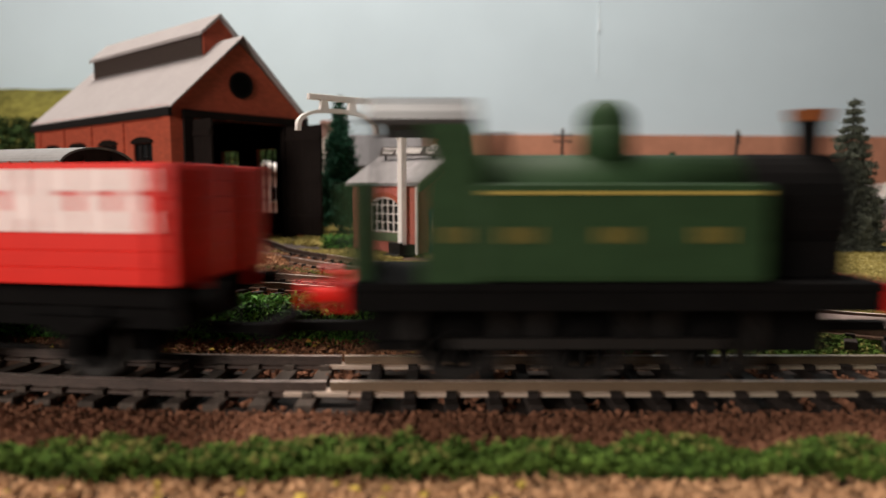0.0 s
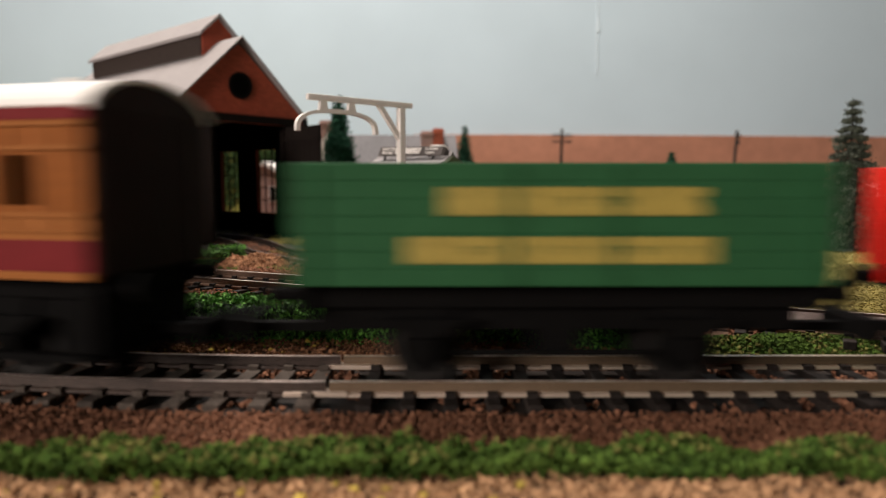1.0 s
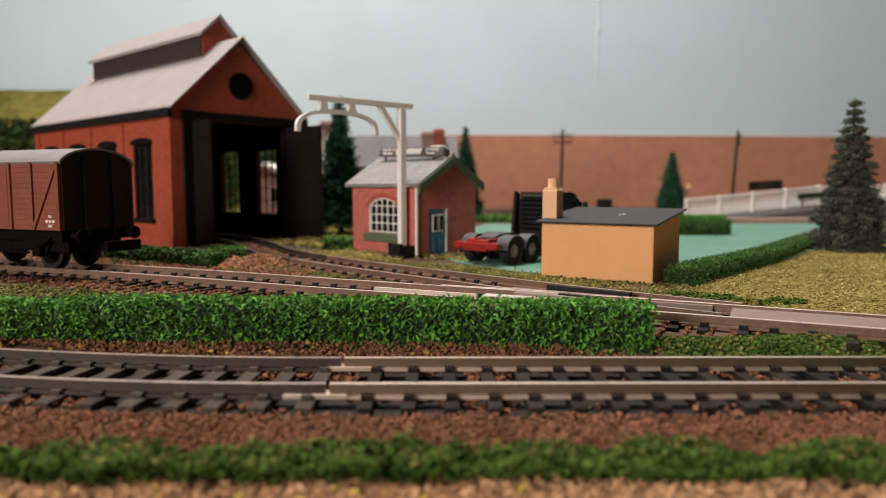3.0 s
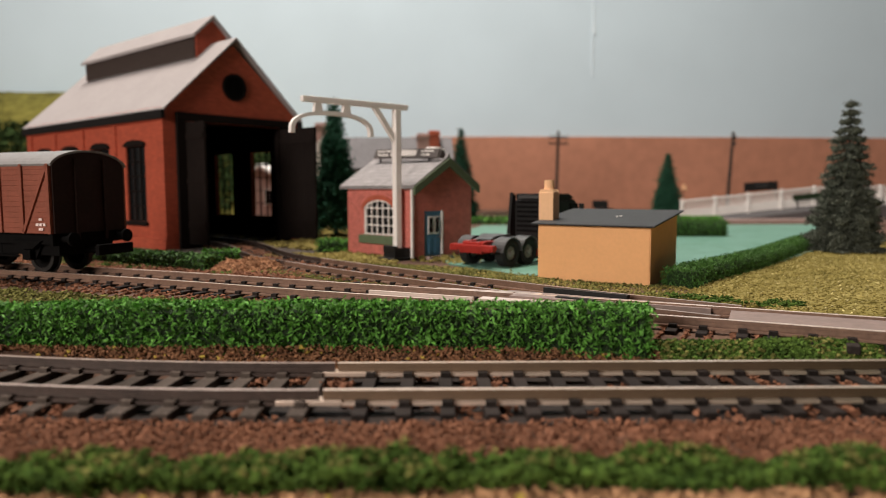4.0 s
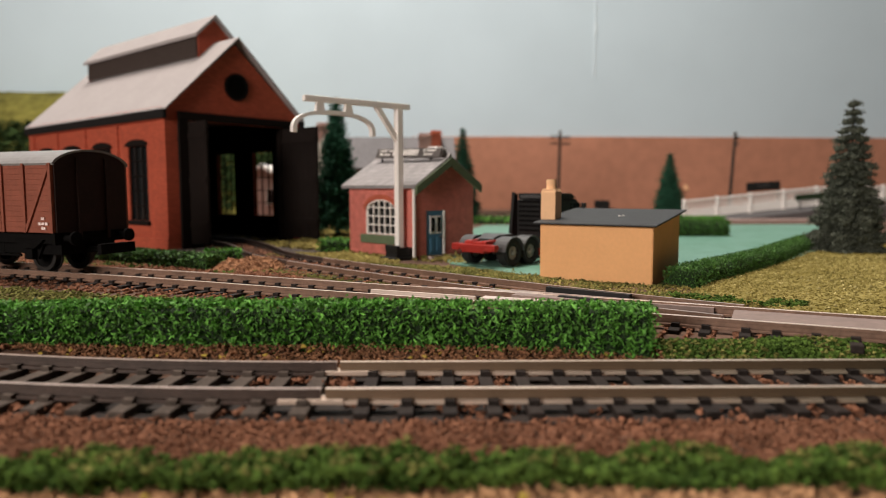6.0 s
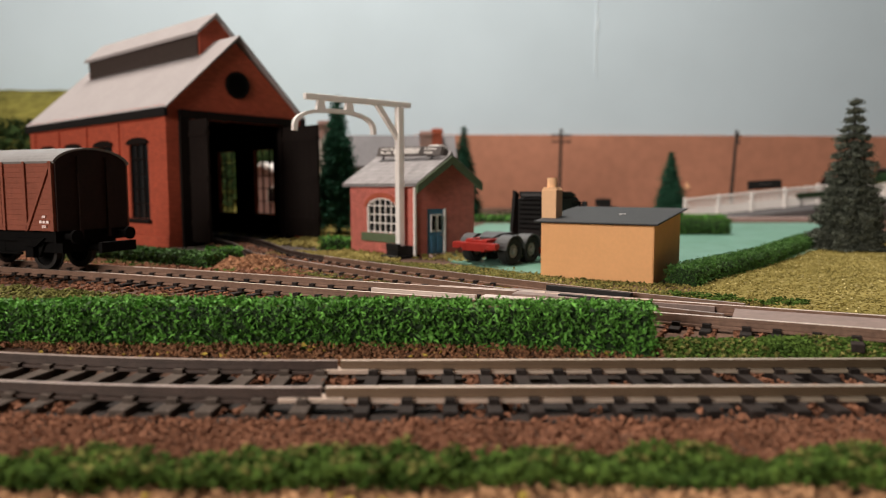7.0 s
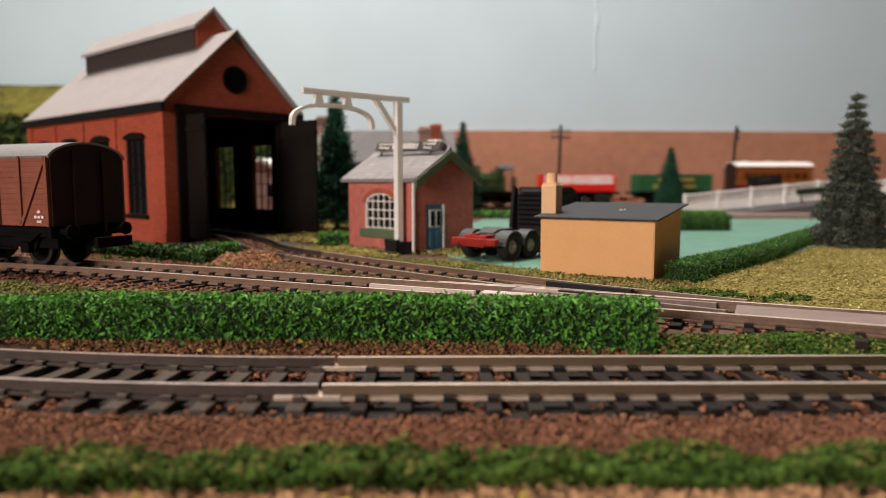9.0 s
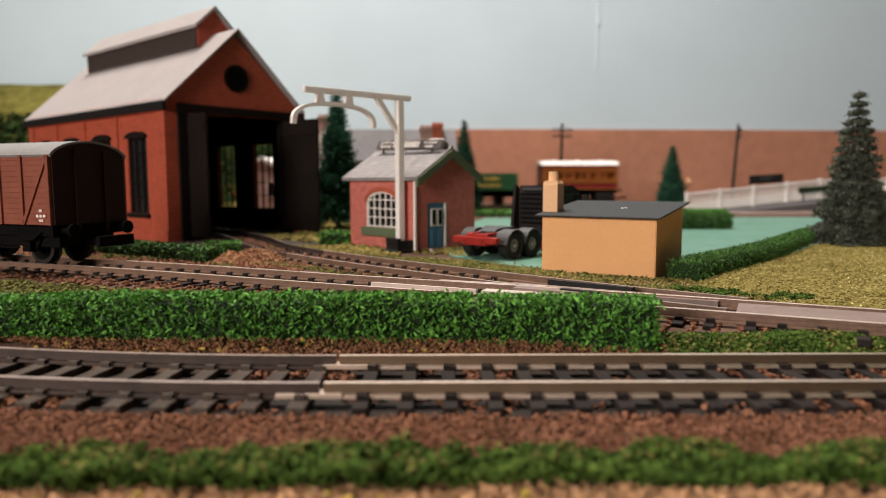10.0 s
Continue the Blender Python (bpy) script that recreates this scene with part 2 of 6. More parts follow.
def thing(name, label, category, m=None, group="", kind=""):
    ob = new(name)
    ob.empty_display_size = 0.01
    if m is not None:
        ob.matrix_basis = m
    return tagged(ob, label, category, group, kind)


def box(bm, x0, x1, y0, y1, z0, z1, bevel=0.0, m=None, mi=0):
    r = bmesh.ops.create_cube(bm, size=1.0)
    vs = r["verts"]
    for v in vs:
        v.co = Vector((x0 + (v.co.x + 0.5) * (x1 - x0), y0 + (v.co.y + 0.5) * (y1 - y0), z0 + (v.co.z + 0.5) * (z1 - z0)))
    faces = list({f for v in vs for f in v.link_faces})
    for f in faces:
        f.material_index = mi
    if bevel:
        es = list({e for v in vs for e in v.link_edges})
        out = bmesh.ops.bevel(bm, geom=es, offset=bevel, segments=2, affect="EDGES", profile=0.6)
        vs = list({v for f in out["faces"] for v in f.verts} | {v for v in vs if v.is_valid})
    if m is not None:
        bmesh.ops.transform(bm, matrix=m, verts=vs)
    return vs


def prism(bm, profile, axis, a0, a1, m=None):
    """A closed outline of (u, v) pairs run from a0 to a1 along an axis: 'x' takes u as y and v as z, 'y' takes x and z, 'z' takes x and y."""
    put = {"x": lambda u, v, a: (a, u, v), "y": lambda u, v, a: (u, a, v), "z": lambda u, v, a: (u, v, a)}[axis]
    lo = [bm.verts.new(put(u, v, a0)) for u, v in profile]
    hi = [bm.verts.new(put(u, v, a1)) for u, v in profile]
    n = len(profile)
    fs = [bm.faces.new(lo), bm.faces.new(hi)]
    for i in range(n):
        fs.append(bm.faces.new((lo[i], lo[(i + 1) % n], hi[(i + 1) % n], hi[i])))
    bmesh.ops.recalc_face_normals(bm, faces=fs)
    if m is not None:
        bmesh.ops.transform(bm, matrix=m, verts=lo + hi)
    return lo + hi


def rod(bm, a, b, r0, r1=None, seg=12):
    a, b = Vector(a), Vector(b)
    d = b - a
    m = Matrix.Translation((a + b) / 2) @ d.to_track_quat("Z", "Y").to_matrix().to_4x4()
    return bmesh.ops.create_cone(bm, cap_ends=True, segments=seg, radius1=r0, radius2=r0 if r1 is None else r1, depth=d.length, matrix=m)["verts"]


def ring(bm, r_out, r_in, y0, y1, seg=28, m=None):
    """A ring round the y axis."""
    vs = []
    for i in range(seg):
        a = 2 * math.pi * i / seg
        c, s = math.cos(a), math.sin(a)
        vs.append([bm.verts.new((r * c, y, r * s)) for r, y in ((r_out, y0), (r_out, y1), (r_in, y1), (r_in, y0))])
    for i in range(seg):
        p, q = vs[i], vs[(i + 1) % seg]
        for k in range(4):
            bm.faces.new((p[k], p[(k + 1) % 4], q[(k + 1) % 4], q[k]))
    flat = [v for w in vs for v in w]
    bmesh.ops.recalc_face_normals(bm, faces=list({f for v in flat for f in v.link_faces}))
    if m is not None:
        bmesh.ops.transform(bm, matrix=m, verts=flat)
    return flat


def smooth(ob):
    for p in ob.data.polygons:
        p.use_smooth = True
    return ob


def wall_with_holes(bm, x0, x1, z0, z1, y0, y1, holes):
    """A wall slab along x whose rectangular holes (x0, x1, z0, z1) go right through."""
    xs = sorted({x0, x1, *(h[0] for h in holes), *(h[1] for h in holes)})
    zs = sorted({z0, z1, *(h[2] for h in holes), *(h[3] for h in holes)})
    for i in range(len(xs) - 1):
        for k in range(len(zs) - 1):
            cx, cz = (xs[i] + xs[i + 1]) / 2, (zs[k] + zs[k + 1]) / 2
            if not any(h[0] < cx < h[1] and h[2] < cz < h[3] for h in holes):
                box(bm, xs[i], xs[i + 1], y0, y1, zs[k], zs[k + 1])
    bmesh.ops.remove_doubles(bm, verts=bm.verts, dist=1e-6)
    twin = {}
    for f in bm.faces:
        twin.setdefault(tuple(round(c * 1e5) for c in f.calc_center_median()), []).append(f)
    bmesh.ops.delete(bm, geom=[f for fs in twin.values() if len(fs) > 1 for f in fs], context="FACES")


def stuff_mesh(name, verts, faces, material, label, category, parent=None):
    me = bpy.data.meshes.new(name)
    me.from_pydata(verts, [], faces)
    me.materials.append(material)
    ob = new(name, me)
    if parent:
        ob.parent = parent
        ob["kind"] = "stuff"
        return tagged(ob, label)
    return tagged(ob, label, category, "", "stuff")


OCT_F = np.array([(0, 2, 4), (2, 1, 4), (1, 3, 4), (3, 0, 4), (2, 0, 5), (1, 2, 5), (3, 1, 5), (0, 3, 5)])
OCT_V = np.array([(1, 0, 0), (-1, 0, 0), (0, 1, 0), (0, -1, 0), (0, 0, 1), (0, 0, -1)], float)


def crumbs(name, pts, size, material, label, category, seed=1, flat=0.75, parent=None):
    """Loose irregular grains of about the given radius at the points."""
    rng = np.random.default_rng(seed)
    n = len(pts)
    v = OCT_V[None] * rng.uniform(0.55, 1.45, (n, 6, 1)) + rng.normal(0, 0.22, (n, 6, 3))
    q = rng.normal(size=(n, 3, 3))
    q = np.linalg.qr(q)[0]
    v = np.einsum("nij,nkj->nki", q, v) * (size * rng.uniform(0.5, 1.5, (n, 1, 1)))
    v[:, :, 2] *= flat
    v += np.asarray(pts)[:, None]
    f = (OCT_F[None] + 6 * np.arange(n)[:, None, None]).reshape(-1, 3)
    return stuff_mesh(name, v.reshape(-1, 3).tolist(), f.tolist(), material, label, category, parent)


def flakes(name, pts, size, material, label, category, seed=1, parent=None, bias=None, length=1.6):
    """Small bent leaves (two triangles each) turned every way."""
    rng = np.random.default_rng(seed)
    n = len(pts)
    base = np.array([(-0.5, 0, 0), (0, -length, 0.1), (0.5, 0, 0.25), (0, length, 0)], float)
    q = np.linalg.qr(rng.normal(size=(n, 3, 3)))[0]
    v = np.einsum("nij,kj->nki", q, base) * (size * rng.uniform(0.6, 1.4, (n, 1, 1)))
    if bias is not None:
        v[:, :, 2] *= bias
    v += np.asarray(pts)[:, None]
    f = (np.array([(0, 1, 2), (0, 2, 3)])[None] + 4 * np.arange(n)[:, None, None]).reshape(-1, 3)
    return stuff_mesh(name, v.reshape(-1, 3).tolist(), f.tolist(), material, label, category, parent)


def spline(points, step):
    """Evenly stepped points along a smooth line through the given ones."""
    p = [Vector(q) for q in points]
    p = [2 * p[0] - p[1], *p, 2 * p[-1] - p[-2]]
    out = []
    for i in range(1, len(p) - 2):
        for k in range(40):
            t = k / 40
            a, b, c, d = p[i - 1:i + 3]
            out.append(0.5 * (2 * b + (c - a) * t + (2 * a - 5 * b + 4 * c - d) * t * t + (3 * b - a - 3 * c + d) * t ** 3))
    out.append(p[-2])
    even, gone = [out[0]], 0.0
    for a, b in zip(out, out[1:]):
        gone += (b - a).length
        if gone >= step:
            even.append(b)
            gone = 0.0
    return even


def side_of(line, i):
    a, b = line[max(i - 1, 0)], line[min(i + 1, len(line) - 1)]
    d = (b - a).normalized()
    return Vector((-d.y, d.x, 0))


def sweep(bm, line, offset, profile, mats=None, closed=False):
    """Runs an outline (across, up) along a line, set off to the left of it; mats: material of each side of the outline."""
    rows = []
    for i, p in enumerate(line):
        n = side_of(line, i)
        rows.append([bm.verts.new(p + n * (offset + u) + Vector((0, 0, w))) for u, w in profile])
    k = len(profile)
    for a, b in zip(rows, rows[1:]):
        for j in range(k):
            f = bm.faces.new((a[j], a[(j + 1) % k], b[(j + 1) % k], b[j]))
            f.material_index = mats[j] if mats else 0
    bm.faces.new(rows[0])
    bm.faces.new(rows[-1])
    bmesh.ops.recalc_face_normals(bm, faces=bm.faces)


# ---- the oval that the train runs on ----
R_LOOP, Y_FRONT, X_LEFT, X_RIGHT = 0.345, 0.1245, -0.020, 0.481
Y_BACK, RAIL_TOP = Y_FRONT + 2 * R_LOOP, -0.0002
TURN, STRAIGHT = math.pi * R_LOOP, X_RIGHT - X_LEFT


def on_loop(s):
    """Place and heading (radians) at s metres along the oval, s = 0 at x = 0 on the front straight, running to the right."""
    lap = 2 * (TURN + STRAIGHT)
    s = (s - X_LEFT) % lap
    yc = Y_FRONT + R_LOOP
    if s < STRAIGHT:
        return X_LEFT + s, Y_FRONT, 0.0
    s -= STRAIGHT
    if s < TURN:
        a = s / R_LOOP
        return X_RIGHT + R_LOOP * math.sin(a), yc - R_LOOP * math.cos(a), a
    s -= TURN
    if s < STRAIGHT:
        return X_RIGHT - s, Y_BACK, math.pi
    a = (s - STRAIGHT) / R_LOOP
    return X_LEFT - R_LOOP * math.sin(a), yc + R_LOOP * math.cos(a), math.pi + a


def climb(y):
    """Rise of the oval from its front straight to its back straight."""
    t = min(max((y - 0.35) / 0.40, 0), 1)
    return 0.0042 * t * t * (3 - 2 * t)


def loop_point(s):
    x, y, _ = on_loop(s)
    return Vector((x, y, climb(y)))


def ground_z(x, y):
    """Height of the ground sheet: the yard lies level, the line in front a little lower."""
    def step(a, b, v):
        t = min(max((v - a) / (b - a), 0), 1)
        return t * t * (3 - 2 * t)
    return -0.0046 + 0.0046 * step(0.1365, 0.1445, y)

# ---- large structure ----


def ground_sheet():
    bm = bmesh.new()
    xs = [-1.2, -0.8, -0.5, *np.arange(-0.4, 0.5, 0.02).tolist(), 0.6, 0.8, 1.2]
    ys = [-0.06, 0.03, *np.arange(0.07, 0.16, 0.004).tolist(), *np.arange(0.17, 0.72, 0.03).tolist(), 0.76, 0.82, 0.9, 1.0, 1.06]
    rows = [[bm.verts.new((x, y, ground_z(x, y))) for x in xs] for y in ys]
    for a, b in zip(rows, rows[1:]):
        for i in range(len(xs) - 1):
            bm.faces.new((a[i], a[i + 1], b[i + 1], b[i]))
    bb = bmesh.new()
    box(bb, -1.2, 1.2, -0.06, 1.06, -0.030, -0.0055)
    tagged(part("baseboard", bb, M_HOUSE), "board that carries the model yard", "baseboard", "", "structure")
    tagged(smooth(part("ground", bm, M_DIRT)), "brown earth-coloured baseboard of the model yard", "ground", "", "structure")


def backdrop():
    """Curved painted board behind the layout: grey-blue sky over a terracotta field."""
    y0 = 1.05
    bm = bmesh.new()
    box(bm, -1.3, 1.3, y0, y0 + 0.012, -0.005, 1.0)
    tagged(part("backdrop", bm, M_SKY), "pale grey-blue painted sky board", "backdrop", "", "structure")
    bm = bmesh.new()
    top = [(x, 0.1085 + 0.0012 * math.sin(3.1 * x + 1.0) - 0.004 * max(0, x - 0.1)) for x in np.arange(-0.04, 1.3, 0.05)]
    prism(bm, [(-0.04, -0.005), (1.26, -0.005), *reversed(top)], "y", y0 - 0.004, y0)
    tagged(part("backdrop_field", bm, M_FIELD), "terracotta band of field along the painted board", "backdrop", "", "structure")
    bm = bmesh.new()
    prism(bm, [(0.2335, 0.20), (0.2350, 0.20), (0.2344, 0.6), (0.2334, 0.6)], "y", y0 - 0.0012, y0)
    prism(bm, [(0.2345, 0.262), (0.2372, 0.262), (0.2366, 0.280), (0.2350, 0.280)], "y", y0 - 0.0018, y0)
    mark = bmesh.new()
    prism(mark, [(0.372, 0.030), (0.380, 0.028), (0.378, 0.034), (0.374, 0.038)], "y", y0 - 0.0055, y0 - 0.0041)
    tagged(part("backdrop_mark", mark, M_CHIMNEY), "small cream mark on the painted field", "backdrop", "", "structure")
    tagged(part("backdrop_seam", bm, M_SEAM), "thin pale seam in the painted sky board", "backdrop", "", "structure")


def hill():
    """Low grassy hill behind the engine shed."""
    bm = bmesh.new()
    rows = []
    for j in range(9):
        y = 0.84 + 0.025 * j
        row = []
        for i in range(37):
            x = -0.95 + 0.022 * i
            crest = 0.176 - 0.05 * max(0.0, (x + 0.55) / 0.3) ** 2 if x > -0.55 else 0.176
            crest = max(crest, 0.088 - 0.25 * max(0, x + 0.22))
            z = crest * math.sin(min(1.0, j / 7) * math.pi / 2) ** 0.8
            row.append(bm.verts.new((x, y, max(z, 0) - 0.004 + 0.003 * noise.noise((x * 30, y * 30, 0)))))
        rows.append(row)
    for a, b in zip(rows, rows[1:]):
        for i in range(36):
            bm.faces.new((a[i], a[i + 1], b[i + 1], b[i]))
    back = [bm.verts.new((v.co.x, 1.049, -0.004)) for v in rows[-1]]
    for i in range(36):
        bm.faces.new((rows[-1][i], rows[-1][i + 1], back[i + 1], back[i]))
    tagged(smooth(part("hill", bm, M_HILL)), "low olive-green grassy hill beside the sky board", "hill", "", "structure")
    rng = np.random.default_rng(8)
    pts = []
    for _ in range(6500):
        x, y = rng.uniform(-0.80, -0.20), rng.uniform(0.84, 0.918)
        crest = 0.176 if x < -0.55 else max(0.176 - 0.05 * ((x + 0.55) / 0.3) ** 2, 0.088 - 0.25 * max(0, x + 0.22))
        lump = 0.75 + 0.35 * noise.noise((x * 25, y * 25, 2))
        pts.append((x, y, crest * math.sin(min(1.0, (y - 0.84) / 0.175) * math.pi / 2) ** 0.8 * (0.93 if y > 0.9 else 1) + 0.012 * lump * rng.random()))
    flakes("bushes", pts, 0.0042, M_BUSH, "dark green bushes at the foot of the hill", "bushes", 9)


def room():
    # unseen shell round the layout, added to bounce the lamps' light
    for name, b in (("room_floor", (-1.7, 1.7, -1.9, 1.3, -0.95, -0.9)), ("wall_south", (-1.7, 1.7, -1.95, -1.9, -0.9, 1.5)),
                    ("wall_west", (-1.75, -1.7, -1.9, 1.3, -0.9, 1.5)), ("wall_east", (1.7, 1.75, -1.9, 1.3, -0.9, 1.5)),
                    ("wall_north", (-1.7, 1.7, 1.3, 1.35, -0.9, 1.5)), ("ceiling", (-1.7, 1.7, -1.9, 1.3, 1.5, 1.55))):
        bm = bmesh.new()
        box(bm, *b)
        tagged(part(name, bm, M_ROOM), "plain unseen bounce-light " + ("floor" if "floor" in name else "ceiling" if "ceil" in name else "wall") + " of the room", "room", "", "structure")


ground_sheet()
backdrop()
hill()
room()


def flat_patch(name, outline, z0, z1, material, label, category):
    bm = bmesh.new()
    prism(bm, outline, "z", z0, z1)
    return tagged(part(name, bm, material), label, category, "", "structure")


flat_patch("painted_yard", [(-0.012, 0.40), (0.005, 0.30), (0.03, 0.262), (0.07, 0.245), (0.10, 0.25), (0.15, 0.30), (0.20, 0.36), (0.24, 0.43), (0.33, 0.52), (0.33, 0.60), (0.04, 0.60)],
           -0.001, 0.0006, M_TEAL, "smooth teal-green painted yard surface", "yard")
flat_patch("field_base", [(0.098, 0.172), (0.135, 0.155), (0.36, 0.155), (0.36, 0.46), (0.245, 0.42), (0.206, 0.374), (0.178, 0.338), (0.150, 0.302), (0.122, 0.270), (0.092, 0.238), (0.082, 0.215)],
           -0.0012, 0.0003, M_STRAW, "straw-coloured field ground", "field")
flat_patch("shed_apron", [(-0.150, 0.372), (-0.088, 0.445), (-0.05, 0.395), (-0.07, 0.34), (-0.10, 0.335)], -0.001, 0.0002, M_ASH, "dark ash ground before the engine shed", "ground")

# ---- track ----
RAIL = [(-0.0012, 0.0), (0.0012, 0.0), (0.0012, 0.0005), (0.0004, 0.0007), (0.0004, 0.0017), (0.0006, 0.0018), (0.0006, 0.0025), (-0.0006, 0.0025), (-0.0006, 0.0018), (-0.0004, 0.0017), (-0.0004, 0.0007), (-0.0012, 0.0005)]
RAIL_MI = [1, 2, 2, 1, 1, 1, 0, 1, 1, 1, 2, 2]


def sleeper_mesh(material, length=0.029, width=0.0025):
    bm = bmesh.new()
    box(bm, -length / 2, length / 2, -width / 2, width / 2, -0.0018, 0.0, 0.0003)
    for s in (-1, 1):
        for k in (-1, 1):
            x = s * 0.00885 + k * 0.0012
            box(bm, x - 0.0008, x + 0.0008, -0.0009, 0.0009, -0.0002, 0.0009)
    return mesh_of("sleeper", bm, material)


SLEEPER, SLEEPER_DUSTY = sleeper_mesh(M_SLEEPER), sleeper_mesh(M_SLEEPER_DUSTY, 0.029, 0.0030)


def lay_sleepers(track, line, z, pitch, keep, dusty=lambda p: False):
    """Sleepers across a line; those where keep() holds are pieces, the rest one joined mesh."""
    verts, faces = [], []
    gone, rng = 0.0, random.Random(5)
    for i in range(1, len(line)):
        gone += (line[i] - line[i - 1]).length
        if gone < pitch:
            continue
        gone -= pitch
        n = side_of(line, i)
        a = math.atan2(n.y, n.x) + rng.uniform(-0.015, 0.015)
        p = line[i]
        if keep(p):
            ob = new("sleeper", SLEEPER_DUSTY if dusty(p) else SLEEPER)
            ob.parent = track
            ob.matrix_basis = Matrix.Translation((p.x, p.y, z + p.z)) @ Matrix.Rotation(a, 4, "Z")
        else:
            t = Matrix.Rotation(a, 3, "Z")
            k = len(verts)
            for x, y, h in ((-1, -1, 0), (1, -1, 0), (1, 1, 0), (-1, 1, 0), (-1, -1, 1), (1, -1, 1), (1, 1, 1), (-1, 1, 1)):
                q = t @ Vector((x * 0.0145, y * 0.0014, 0))
                verts.append((p.x + q.x, p.y + q.y, z + p.z - 0.0018 * (1 - h)))
            faces += [tuple(k + c for c in f) for f in ((4, 5, 6, 7), (0, 1, 5, 4), (1, 2, 6, 5), (2, 3, 7, 6), (3, 0, 4, 7))]
    if verts:
        stuff_mesh("sleeper_row", verts, faces, M_SLEEPER, "black-brown plastic sleepers", "", track)


def rails(track, line, z_top, mats, names=("rail", "rail")):
    for s, nm in zip((-1, 1), names):
        bm = bmesh.new()
        sweep(bm, [p + Vector((0, 0, z_top - 0.0025)) for p in line], s * 0.00885, RAIL, RAIL_MI)
        part(nm, bm, mats, track)


def main_line():
    track = thing("railway_track", "oval running line of metal rails on black plastic sleepers", "track")
    lap = 2 * (TURN + STRAIGHT)
    curve = [loop_point(s) for s in np.arange(X_LEFT - TURN - 0.004 + lap, X_LEFT + lap + 0.002, 0.004)]
    rest = [loop_point(s) for s in np.arange(X_LEFT + 0.0008, lap - TURN + X_LEFT, 0.006)]
    rails(track, rest, RAIL_TOP, (M_RAIL_FRONT, M_RAILWEB, M_RAILFOOT))
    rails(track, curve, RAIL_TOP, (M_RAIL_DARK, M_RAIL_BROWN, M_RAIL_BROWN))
    # dark strip added under the track to paint the shade between sleepers
    bm = bmesh.new()
    sweep(bm, [Vector((*on_loop(s)[:2], RAIL_TOP - 0.0047)) for s in np.arange(X_LEFT - 0.2, X_LEFT + 0.3, 0.006)], 0, [(-0.0150, -0.001), (0.0135, -0.001), (0.0135, 0.0006), (-0.0150, 0.0006)])
    part("underlay", bm, M_SLEEPER, track, "black-brown strip standing in for shade between sleepers")
    full = [loop_point(s) for s in np.arange(X_LEFT, X_LEFT + lap, 0.0004)]
    lay_sleepers(track, full, RAIL_TOP - 0.0025, 0.0071, lambda p: p.y < 0.17 and -0.14 < p.x < 0.14, lambda p: p.x < X_LEFT)
    for s in (-1, 1):
        bm = bmesh.new()
        y = Y_FRONT + s * 0.00885
        box(bm, -0.0250 + 0.002 * s, -0.0140 + 0.002 * s, y - 0.0014, y + 0.0014, RAIL_TOP - 0.0024, RAIL_TOP - 0.0016, 0.0001)
        part("fishplate", bm, M_RAILFOOT, track, "bright metal rail joiner")
    return track


A_LINE = [(-0.36, 0.345, 0), (-0.26, 0.307, 0), (-0.178, 0.274, 0), (-0.097, 0.241, 0), (-0.033, 0.211, 0), (0.040, 0.178, 0), (0.098, 0.150, 0), (0.135, 0.132, 0)]
B_LINE = [(-0.200, 0.475, 0), (-0.118, 0.395, 0), (-0.078, 0.320, 0), (-0.050, 0.284, 0), (-0.020, 0.252, 0), (0.016, 0.217, 0), (0.045, 0.190, 0), (0.072, 0.168, 0)]
YARD_TOP = 0.0035


